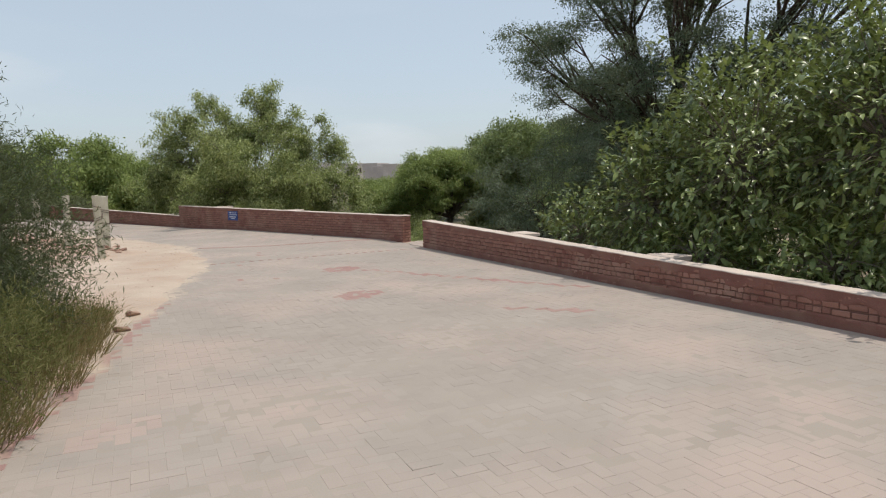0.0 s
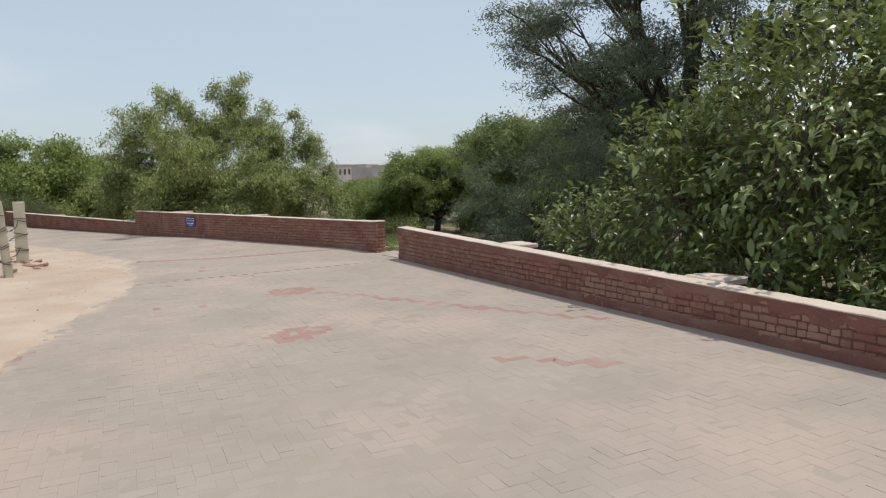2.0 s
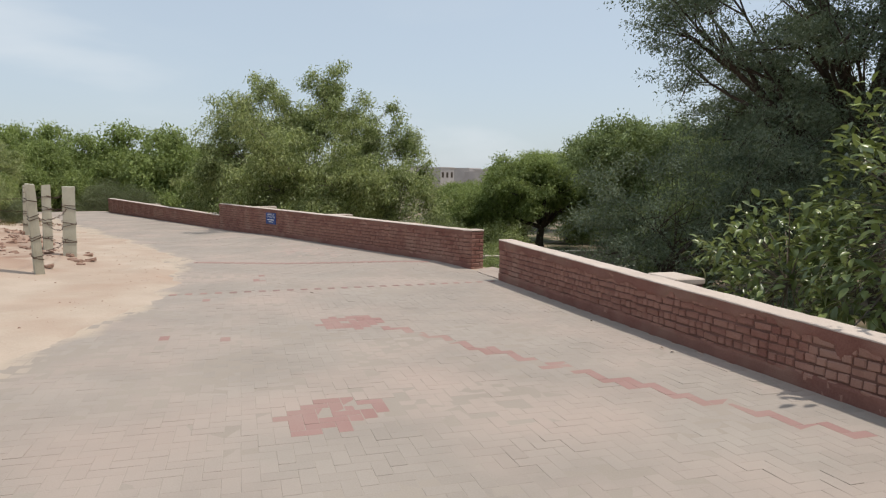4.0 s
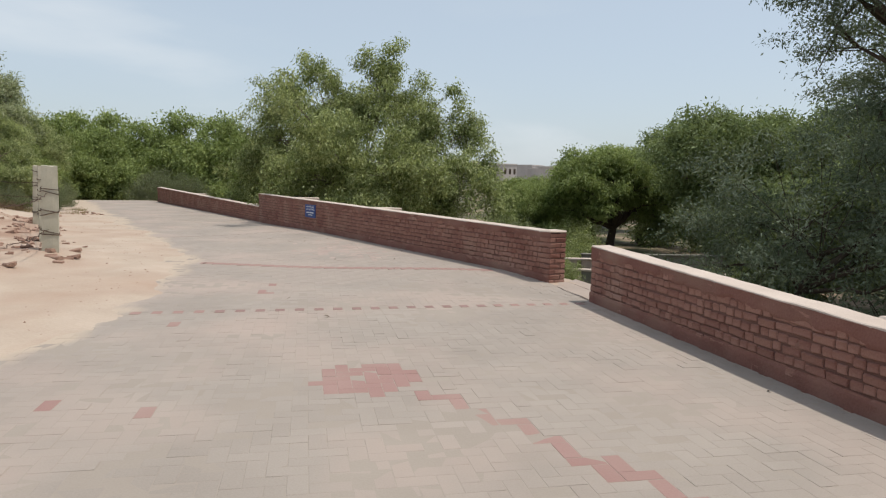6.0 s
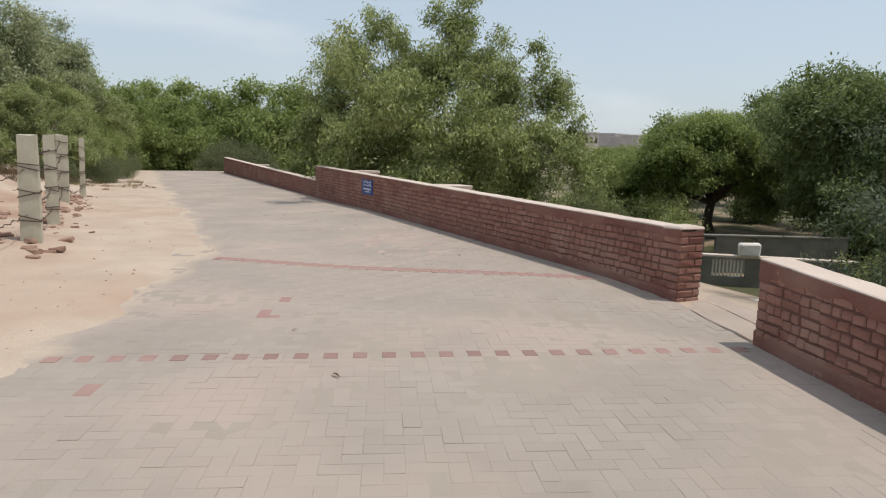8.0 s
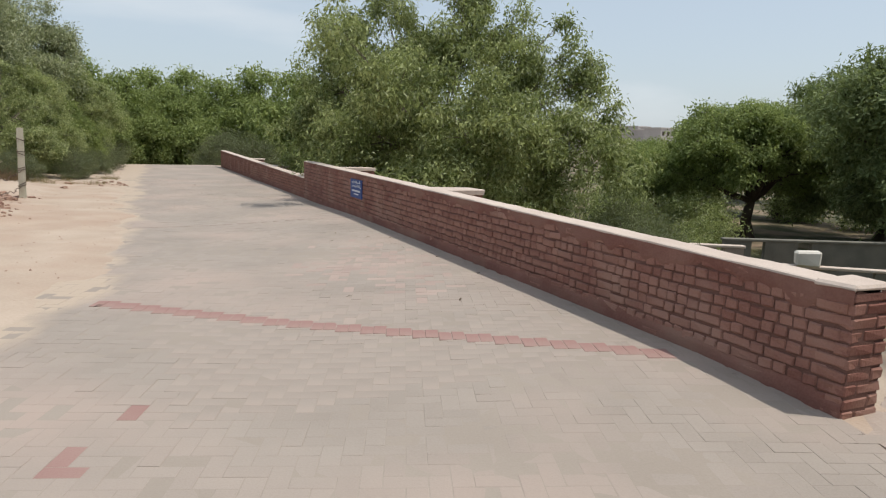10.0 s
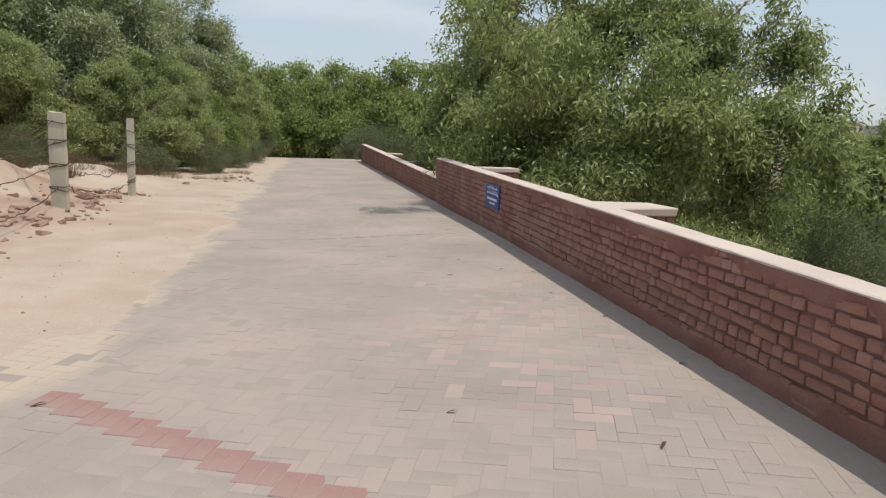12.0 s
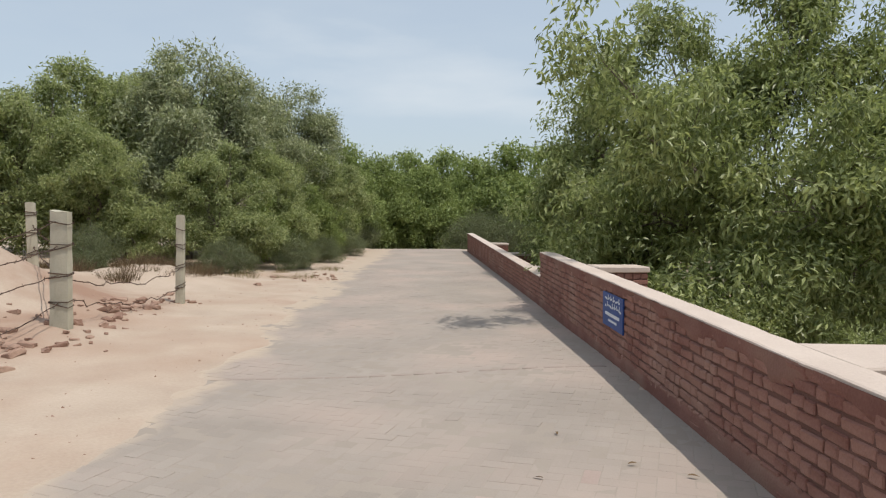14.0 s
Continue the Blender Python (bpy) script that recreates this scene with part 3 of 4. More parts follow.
buttress(1.03, 7.75, 0, 0.80)
buttress(1.03, 12.9, 0, 0.88)
buttress(0.95, 17.6, 0, 0.50)
buttress(0.83, 21.8, 0, 0.56)
buttress(0.71, 26.4, 0, 0.64)
for yy in (-3.9, -7.6, -11.2):
    buttress(SLOPE * yy + 0.42, yy - 0.14, -19.5, 0.685 + 0.026 * yy, 0.34, 0.5)


def threshold():
    """The cracked cement sill in the gap between the parapets, and the step below it."""
    thing = empty("gap_sill")
    tagged(thing, "cracked pink cement sill in the gap of the parapet", "sill", kind="structure")
    rng = random.Random(3)
    for name, quad, z in (("sill_slab", ((0.03, 0.05), (0.47, 1.28), (0.84, 1.36), (0.42, 0.12)), 0.012), ("sill_slab", ((0.455, 0.10), (0.885, 1.36), (1.17, 1.5), (0.80, 0.20)), 0.004), ("sill_step", ((0.86, 0.1), (1.2, 1.6), (1.5, 1.6), (1.2, 0.0)), -0.30)):
        bm = bmesh.new()
        lo = [bm.verts.new((a, b, z - 0.5)) for a, b in quad]
        hi = [bm.verts.new((a, b, z)) for a, b in quad]
        bm.faces.new(hi[::-1])
        for k in range(4):
            bm.faces.new((lo[k], hi[k], hi[(k + 1) % 4], lo[(k + 1) % 4]))
        bmesh.ops.subdivide_edges(bm, edges=bm.edges[:], cuts=5)
        for v in bm.verts:
            v.co += Vector((rng.uniform(-0.015, 0.015), rng.uniform(-0.015, 0.015), rng.uniform(-0.006, 0.006)))
        bmesh.ops.recalc_face_normals(bm, faces=bm.faces[:])
        part(name, bm, SLAB if name == "sill_slab" else RUIN, thing)


threshold()


def notice():
    """The blue board on the parapet: two lines of a flowing script and two lines of small print, as bars."""
    thing = empty("notice_board", 0.449, 10.9, 0.585)
    tagged(thing, "small blue notice with white lettering on the brick parapet", "sign")
    part("panel", block(bmesh.new(), -0.012, 0.006, -0.37, 0.37, -0.175, 0.165, 0.003), SIGN_BLUE, thing)
    rng = random.Random(5)

    def stroke(y, z, w, h, tilt=0):
        bm = bmesh.new()
        block(bm, -0.002, 0.002, -w / 2, w / 2, -h / 2, h / 2)
        ob = part("lettering", bm, SIGN_WHITE, thing)
        ob.matrix_basis = pose(-0.0135, y, z, tilt)

    for row, z in ((0, 0.105), (1, 0.035)):
        y = 0.27
        while y > -0.27:
            w = rng.uniform(0.04, 0.09)
            stroke(y - w / 2, z + rng.uniform(-0.006, 0.006), w, 0.018, rng.uniform(-14, 14))
            if rng.random() < 0.7:
                stroke(y - w * 0.3, z + 0.022, 0.014, 0.045, rng.uniform(-15, 15))
            y -= w + 0.025
    stroke(0.0, -0.045, 0.52, 0.032)
    stroke(-0.02, -0.105, 0.30, 0.022)


notice()


# ---- fence ----
def fence_post(x, y, w, d, height, lean=(0, 0), rz=0, seed=1):
    z = float(ground_height(x, y))
    thing = empty("fence_post", x, y, z - 0.02, rz)
    thing.matrix_basis = thing.matrix_basis @ pose(0, 0, 0, lean[0], lean[1], 0)
    tagged(thing, "pale weathered concrete fence post standing in sand", "post", group="fence posts")
    rng = random.Random(seed)
    bm = bmesh.new()
    n = 8
    rings = []
    for k in range(n + 1):
        t = k / n
        s = 1.0 - 0.10 * t
        r = []
        for a, b in ((-1, -1), (-0.35, -1.08), (0.35, -1.08), (1, -1), (1, 1), (-1, 1)):
            r.append(bm.verts.new((a * w / 2 * s + rng.uniform(-0.004, 0.004), b * d / 2 * s + rng.uniform(-0.004, 0.004), -0.3 + t * (height + 0.3) + (rng.uniform(-0.012, 0.012) if k == n else 0))))
        rings.append(r)
    for a, b in zip(rings, rings[1:]):
        for k in range(6):
            bm.faces.new((a[k], a[(k + 1) % 6], b[(k + 1) % 6], b[k]))
    bm.faces.new(rings[-1])
    bmesh.ops.bevel(bm, geom=[e for e in bm.edges if e.calc_face_angle(0) > 0.9], offset=0.012, segments=2, affect="EDGES")
    part("post_body", bm, CONCRETE, thing)
    for zz in (0.29, 0.33, 0.62, 0.66, 0.95, 1.0, 1.25):
        if zz < height - 0.1:
            tilt = rng.uniform(-0.035, 0.035)
            pts = [(w * 0.52 * c, d * 0.56 * s, zz + tilt * c + 0.01 * s) for c, s in ((-1, -1), (1, -1), (1, 1), (-1, 1), (-1, -1))]
            v, f = tube(pts, [0.0065] * 5, 5)
            mesh_object("wire_tie", v, f, WIRE, thing)
    return thing


POSTS = [(-6.28, 4.3, 0.14, 0.10, 1.50, (6, -5), 10), (-5.58, 6.2, 0.24, 0.10, 1.35, (0, 1), -6), (-5.62, 9.2, 0.19, 0.10, 1.50, (1, 0), 4), (-5.71, 12.15, 0.23, 0.10, 1.38, (0, 1.5), -4), (-5.54, 15.3, 0.13, 0.10, 1.48, (0, 1.2), 3), (-8.12, 15.6, 0.16, 0.10, 1.15, (0, -1), 25)]
for k, (x, y, w, d, h, lean, rz) in enumerate(POSTS):
    fence_post(x, y, w, d, h, lean, rz, k + 1)


def barbed_wire(a, b, za, zb, sag, seed, broken=0.0):
    rng = random.Random(seed)
    A = Vector((a[0], a[1], float(ground_height(a[0], a[1])) + za))
    B = Vector((b[0], b[1], float(ground_height(b[0], b[1])) + zb))
    n = 22
    pts = []
    for k in range(n + 1):
        t = k / n
        p = A.lerp(B, t)
        p.z -= sag * 4 * t * (1 - t)
        p += Vector((rng.uniform(-1, 1), rng.uniform(-1, 1), rng.uniform(-1, 1))) * (0.008 + 0.03 * broken)
        pts.append(p)
    pieces = [tube(pts, [0.006] * (n + 1), 5)]
    thing = empty("barbed_wire", *A)
    tagged(thing, "rusty sagging barbed wire strung between concrete posts", "wire", group="fence wires")
    v, f = pieces[0]
    mesh_object("strand", [tuple(Vector(q) - A) for q in v], f, WIRE, thing)
    barbs = []
    for k in range(1, int((B - A).length / 0.14)):
        t = k * 0.14 / (B - A).length * n
        i = min(int(t), n - 1)
        p = pts[i].lerp(pts[i + 1], t - i) - A
        for _ in range(2):
            d = Vector((rng.uniform(-1, 1), rng.uniform(-1, 1), rng.uniform(-1, 1))).normalized() * 0.024
            barbs.append(tube([p - d, p + d], [0.003, 0.0015], 4))
    v, f = merged(barbs)
    tagged(mesh_object("barb_row", v, f, WIRE, thing), kind="stuff")


for k in range(1, 4):
    for j, zz in enumerate((0.30, 0.62, 0.95, 1.25)):
        if k == 3 and j in (2, 3):
            continue
        barbed_wire(POSTS[k], POSTS[k + 1], zz, zz if k < 3 else zz - 0.05, 0.05 + 0.05 * ((j * 7 + k) % 3) + (0.08 if k == 3 else 0), 10 * k + j, 1.0 if k == 3 else 0.2)
for j, zz in enumerate((0.35, 0.9)):
    barbed_wire(POSTS[0], POSTS[1], zz, zz, 0.08, 70 + j, 0.5)
barbed_wire(POSTS[3], POSTS[5], 0.95, 0.75, 0.05, 91, 0.2)
barbed_wire(POSTS[3], POSTS[5], 0.62, 0.4, 0.04, 92, 0.2)


# ---- rubble ----
def rubble_meshes():
    rng = random.Random(21)
    out = []
    for k in range(6):
        bm = bmesh.new()
        block(bm, -0.1, 0.1, -0.055, 0.055, -0.035, 0.035, 0.014, 0.018, rng)
        bmesh.ops.subdivide_edges(bm, edges=bm.edges[:], cuts=1)
        for v in bm.verts:
            v.co += Vector([rng.uniform(-0.007, 0.007) for _ in range(3)])
        me = bpy.data.meshes.new("broken_brick")
        bm.to_mesh(me)
        bm.free()
        me.materials.append(RUBBLE)
        out.append(me)
    return out


STONES = rubble_meshes()


def scatter_rubble(cx, cy, n, rx, ry, seed, smin=0.3, smax=1.0):
    rng = random.Random(seed)
    for _ in range(n):
        x, y = cx + rng.gauss(0, rx), cy + rng.gauss(0, ry)
        s = rng.uniform(smin, smax) ** 1.5 + 0.1
        ob = new("broken_brick", rng.choice(STONES))
        ob.matrix_basis = pose(x, y, float(ground_height(x, y)) + 0.008 * s, rng.uniform(-15, 15), rng.uniform(-15, 15), rng.uniform(0, 360)) @ Matrix.Diagonal((s, s, s, 1))
        tagged(ob, "dusty broken red brick lying in the sand", "brick", group="rubble by the fence")


scatter_rubble(-5.55, 6.1, 14, 0.25, 0.25, 1)
scatter_rubble(-5.6, 9.3, 12, 0.2, 0.4, 2)
scatter_rubble(-5.7, 11.7, 26, 0.3, 0.6, 3)
scatter_rubble(-5.9, 13.8, 34, 0.25, 0.9, 4)
scatter_rubble(-5.7, 15.4, 14, 0.3, 0.3, 5, 0.2, 0.7)
scatter_rubble(-6.2, 10.2, 22, 0.4, 0.6, 6)
scatter_rubble(-6.0, 12.6, 34, 0.45, 0.9, 8, 0.15, 0.75)
scatter_rubble(-6.1, 8.2, 22, 0.4, 0.7, 9, 0.15, 0.75)
scatter_rubble(-4.2, 20.5, 14, 0.5, 0.8, 7)
for x, y, s in ((-5.28, 5.85, 0.9), (-6.1, 4.9, 1.0), (-8.3, -3.2, 0.9), (-8.75, -4.1, 0.9), (-5.0, 8.0, 0.4)):
    ob = new("broken_brick", STONES[0])
    ob.matrix_basis = pose(x, y, float(ground_height(x, y)) + 0.03 * s, 4, 6, 40 * x) @ Matrix.Diagonal((s, s, s, 1))
    tagged(ob, "dusty broken red brick lying in the sand", "brick", group="rubble by the fence")


# ---- brick ruin on the mound ----
def ruin_stub():
    x, y = -8.8, 13.9
    base = float(ground_height(x, y)) - 0.6
    thing = empty("ruined_brick_stub", x, y, base, 12)
    tagged(thing, "eroded stub of ancient brick wall on a sand mound", "ruin")
    rng = random.Random(12)
    part("mud_core", block(bmesh.new(), -0.62, 0.44, 0.03, 0.5, -0.3, 1.5, 0.06, 0.05, rng), RUBBLE, thing)
    for r in range(22):
        end = 0.72 - 0.012 * r - 0.10 * (r % 3 == 0) - 0.08 * (r % 5 == 0)
        at = -0.75 + rng.uniform(0, 0.08)
        while at + 0.1 < end:
            for j in range(2):
                ob = new("brick", BRICKS["s"][rng.randrange(5)])
                ob.parent = thing
                ob.matrix_basis = pose(at + 0.1, j * 0.13 + rng.uniform(-0.03, 0.03), 0.04 + r * 0.073, rng.uniform(-3, 3), rng.uniform(-2, 2), rng.uniform(-4, 4))
            at += 0.205


ruin_stub()


# ---- plants ----
def unit(v):
    return v / np.maximum(np.linalg.norm(v, axis=-1, keepdims=True), 1e-9)


def leaves(centres, spread, count, length, width, droop, seed, squash=0.8):
    """Folded diamond leaves in clumps about the centres; returns verts and faces."""
    rng = np.random.default_rng(seed)
    c = np.repeat(centres, count, 0)
    n = len(c)
    p = c + rng.normal(0, 1, (n, 3)) * np.array([spread, spread, spread * squash])
    axis = unit(rng.normal(0, 1, (n, 3)) + np.array([0, 0, -droop]) + 0.6 * unit(p - c + 1e-6))
    facing = unit(0.8 * unit(p - c + 1e-6) + np.array([0.2, -0.2, 0.85]) + rng.normal(0, 0.55, (n, 3)))
    side = unit(np.cross(axis, facing))
    up = np.cross(side, axis)
    L = (length * rng.uniform(0.65, 1.25, n))[:, None]
    W = (width * rng.uniform(0.7, 1.2, n))[:, None]
    V = np.stack([p, p + axis * L * 0.45 + side * W * 0.5 + up * W * 0.12, p + axis * L - up * L * 0.08, p + axis * L * 0.45 - side * W * 0.5 + up * W * 0.12], 1)
    return V.reshape(-1, 3), np.arange(4 * n).reshape(-1, 4)


def clump_points(lobes, per, seed, floor=-9.0, hollow=0.5):
    """Clump centres in the outer part of ellipsoid lobes (x, y, z, rx, rz)."""
    rng = np.random.default_rng(seed)
    out, owner = [], []
    for k, (x, y, z, r, h) in enumerate(lobes):
        n = max(3, int(per * r * r))
        d = unit(rng.normal(0, 1, (n, 3)))
        q = hollow + (1.0 - hollow) * rng.random(n) ** 0.6
        q = q * (1 + 0.16 * np.sin(5 * d[:, 0] + k) * np.cos(4 * d[:, 1] + 2 * k) + 0.15 * rng.normal(0, 1, n))
        pts = np.array([x, y, z]) + d * q[:, None] * np.array([r, r, h])
        out.append(pts[pts[:, 2] > floor])
        owner += [k] * len(out[-1])
    return np.concatenate(out), np.array(owner)


def knobbly(lobes, seed, split, size):
    """Break each lobe into smaller ones over its surface, so that the crown shows plumes with dark gaps between."""
    rng = np.random.default_rng(seed + 100)
    out, owner = [], []
    for k, (x, y, z, r, h) in enumerate(lobes):
        if r < 0.9:
            out.append((x, y, z, r, h))
            owner.append(k)
            continue
        for d in unit(rng.normal(0, 1, (split, 3)) + np.array([0, 0, 0.15])):
            q = rng.uniform(0.45, 0.78)
            s = size * rng.uniform(0.75, 1.25)
            out.append((x + d[0] * r * q, y + d[1] * r * q, z + d[2] * h * q, r * s, h * s * 0.95))
            owner.append(k)
    return out, owner


def tree(name, label, base, lobes, leaf, bark, per=10, count=45, length=0.09, width=0.03, droop=0.6, spread=0.22, trunk=0.16, seed=1, floor=-9.0, hollow=0.5, twigs=0.5, category="tree", squash=0.8, stems=1, split=0, size=0.46):
    """Base and lobes in local metres about the foot. Trunk and limbs curve to the lobes, twigs to the clumps."""
    rng = random.Random(seed)
    thing = empty(name, *base)
    tagged(thing, label, category)
    if split:
        small, parents = knobbly(lobes, seed, split, size)
        pts, sub = clump_points(small, per, seed, floor, hollow)
        owner = np.array(parents)[sub]
    else:
        small = lobes
        pts, owner = clump_points(lobes, per, seed, floor, hollow)
        sub = owner
    top = max(l[2] for l in lobes)
    fork = Vector((lobes[0][0] * 0.15, lobes[0][1] * 0.15, top * 0.30))
    twig_pieces = []
    if trunk > 0:
        for s in range(stems):
            foot = Vector((rng.uniform(-0.3, 0.3) * (stems - 1), rng.uniform(-0.3, 0.3) * (stems - 1), -0.4))
            mid = foot.lerp(fork, 0.5) + Vector((rng.uniform(-1, 1), rng.uniform(-1, 1), 0)) * trunk * 1.2
            v, f = tube([foot, foot + Vector((0, 0, 0.45)), mid, fork], [trunk * 1.5, trunk * 1.1, trunk * 0.9, trunk * 0.75], 9)
            mesh_object("trunk", v, f, bark, thing, smooth=True)
    for k, (x, y, z, r, h) in enumerate(lobes):
        c = Vector((x, y, z))
        bend = fork.lerp(c, 0.5) + Vector((rng.uniform(-1, 1), rng.uniform(-1, 1), rng.uniform(0, 1))) * r * 0.3
        line = [fork.lerp(bend, t).lerp(bend.lerp(c, t), t) + Vector((rng.uniform(-1, 1), rng.uniform(-1, 1), rng.uniform(-1, 1))) * 0.11 * r for t in (0, 0.2, 0.4, 0.6, 0.8, 1)]
        line[0] = fork
        r0 = max(trunk, 0.04) * min(0.6, 0.12 + 0.3 * r)
        if trunk > 0:
            v, f = tube(line, [r0 * (1 - 0.75 * t) for t in (0, 0.2, 0.4, 0.6, 0.8, 1)], 7)
            mesh_object("limb", v, f, bark, thing, smooth=True)
        boughs = {}
        for j in sorted(set(sub[owner == k].tolist())):
            # a bough bends out from the limb to each plume
            c2 = Vector(small[j][:3])
            a = line[rng.randint(2, 4)]
            m = a.lerp(c2, 0.5) + Vector((rng.uniform(-1, 1), rng.uniform(-1, 1), rng.uniform(0, 1))) * 0.18 * r
            boughs[j] = [a.lerp(m, t).lerp(m.lerp(c2, t), t) for t in (0, 0.25, 0.5, 0.75, 1)]
            if trunk > 0 and split:
                twig_pieces.append(tube(boughs[j], [r0 * 0.42 * (1 - 0.7 * t) for t in (0, 0.25, 0.5, 0.75, 1)], 5))
        for p, j in zip(pts[owner == k], sub[owner == k].tolist()):
            if rng.random() < twigs:
                a = boughs[j][rng.randint(2, 4)] if split else line[rng.randint(2, 5)]
                e = Vector(p)
                m = a.lerp(e, 0.5) + Vector((rng.uniform(-1, 1), rng.uniform(-1, 1), rng.uniform(-0.5, 1))) * 0.15 * r
                w = max(r0 * 0.18, 0.006)
                twig_pieces.append(tube([a, m, e, e + (e - m) * 0.2], [w, w * 0.6, w * 0.35, w * 0.15], 4))
    if twig_pieces:
        v, f = merged(twig_pieces)
        tagged(mesh_object("branchwork", v, f, bark, thing), kind="stuff")
    v, f = leaves(pts, spread, count, length, width, droop, seed, squash)
    keep = v.reshape(-1, 4, 3)[:, :, 2].min(1) > floor - 0.3
    tagged(mesh_object("crown", v.reshape(-1, 4, 3)[keep].reshape(-1, 3), np.arange(4 * keep.sum()).reshape(-1, 4), leaf, thing), kind="stuff")
    return thing


# the big tree behind the middle parapet
tree("tree", "large many-stemmed olive-green tree with drooping fine leaves", (5.0, 16.5, -1.4),
     [(-2.3, 3.6, 4.4, 2.1, 2.4), (-0.9, 2.0, 5.0, 2.2, 2.2), (1.0, 0.6, 4.8, 2.1, 2.1), (1.2, 0.6, 8.0, 0.55, 0.8), (1.0, 0.5, 7.0, 0.5, 0.7), (1.9, 0.2, 6.4, 0.5, 0.6), (2.7, -1.4, 4.2, 1.2, 1.4), (0.0, -2.0, 2.8, 2.1, 2.3),
      (-1.9, 0.0, 3.0, 1.9, 2.3), (2.2, -3.4, 2.3, 1.6, 1.9), (-2.3, 5.4, 2.6, 1.8, 2.2), (3.0, -1.2, 5.6, 0.5, 0.55), (3.4, -1.5, 4.9, 0.5, 0.6), (2.6, -1.0, 6.2, 0.4, 0.45), (-2.7, 4.2, 4.7, 1.4, 1.6), (-2.2, 2.6, 5.8, 1.0, 0.9), (-1.4, 2.6, 7.0, 0.7, 0.7), (-4.42, -3.4, 5.3, 0.58, 0.6), (-3.1, -2.4, 4.1, 1.0, 1.2), (-2.8, -0.3, 3.0, 1.4, 1.9), (0.3, 0.8, 6.9, 0.9, 0.8), (-2.6, -3.2, 1.6, 1.2, 1.3)],
     LEAF_OLIVE, BARK_PALE, per=21, count=115, length=0.145, width=0.05, droop=0.9, spread=0.165, trunk=0.10, seed=3, twigs=0.3, stems=3, hollow=0.4, split=8, size=0.42)

# tall dark thorn tree behind the near parapet
tree("tree", "tall dark thorn tree with spreading limbs and feathery leaves", (9.0, -3.0, -2.2),
     [(-1.5, 3.9, 7.6, 2.2, 1.6), (-1.0, 2.6, 9.6, 2.6, 1.7), (1.0, -1.0, 10.5, 3.0, 2.0), (-3.0, -1.0, 9.2, 2.4, 1.6), (1.5, 4.2, 6.6, 2.6, 2.0), (-2.5, -4.5, 9.3, 2.4, 1.8), (2.0, -5.0, 9.6, 2.8, 2.0), (-0.5, 3.2, 5.4, 2.2, 1.8), (0.0, 0.5, 12.0, 2.0, 1.2), (1.0, 1.5, 4.0, 2.4, 1.8), (-1.5, -2.0, 7.0, 2.0, 1.5), (-2.6, 1.0, 6.4, 2.0, 1.6), (-2.2, -3.6, 6.6, 2.1, 1.6)],
     LEAF_DARK, BARK, per=17, count=120, length=0.095, width=0.034, droop=0.3, spread=0.21, trunk=0.24, seed=5, twigs=0.35, squash=0.4, hollow=0.25, split=9, size=0.42)

# feathery dark bush beyond the gap
tree("tree", "dark feathery thorn bush below the parapet gap", (4.9, 0.2, -1.3),
     [(0, 0, 2.4, 1.7, 1.7), (1.2, -1.4, 2.9, 1.7, 1.7), (-0.7, 0.9, 1.4, 1.1, 1.2), (0.9, 1.2, 1.6, 1.2, 1.3), (0.2, -2.6, 2.4, 1.6, 1.6), (1.9, -3.6, 3.4, 2.0, 2.0), (3.0, -1.5, 3.6, 1.6, 1.4), (-0.2, -1.6, 1.2, 1.3, 1.2)],
     LEAF_DARK, BARK, per=24, count=150, length=0.085, width=0.028, droop=0.2, spread=0.19, trunk=0.09, seed=7, twigs=0.4, squash=0.5)


def big_leaf_mesh(length, width, cup, mat):
    """One broad leaf: a midrib with a curved blade on each side, along +y."""
    V, F = [], []
    for t, w in ((0.0, 0.05), (0.25, 0.8), (0.55, 1.0), (0.82, 0.6), (1.0, 0.0)):
        z = -cup * t * t * length
        V += [(-w * width / 2, t * length, z + 0.18 * w * width), (0, t * length, z), (w * width / 2, t * length, z + 0.18 * w * width)]
    for k in range(4):
        o = 3 * k
        F += [(o, o + 1, o + 4, o + 3), (o + 1, o + 2, o + 5, o + 4)]
    me = bpy.data.meshes.new("leaf")
    me.from_pydata(V, [], F)
    me.materials.append(mat)
    me.polygons.foreach_set("use_smooth", [True] * len(me.polygons))
    return me


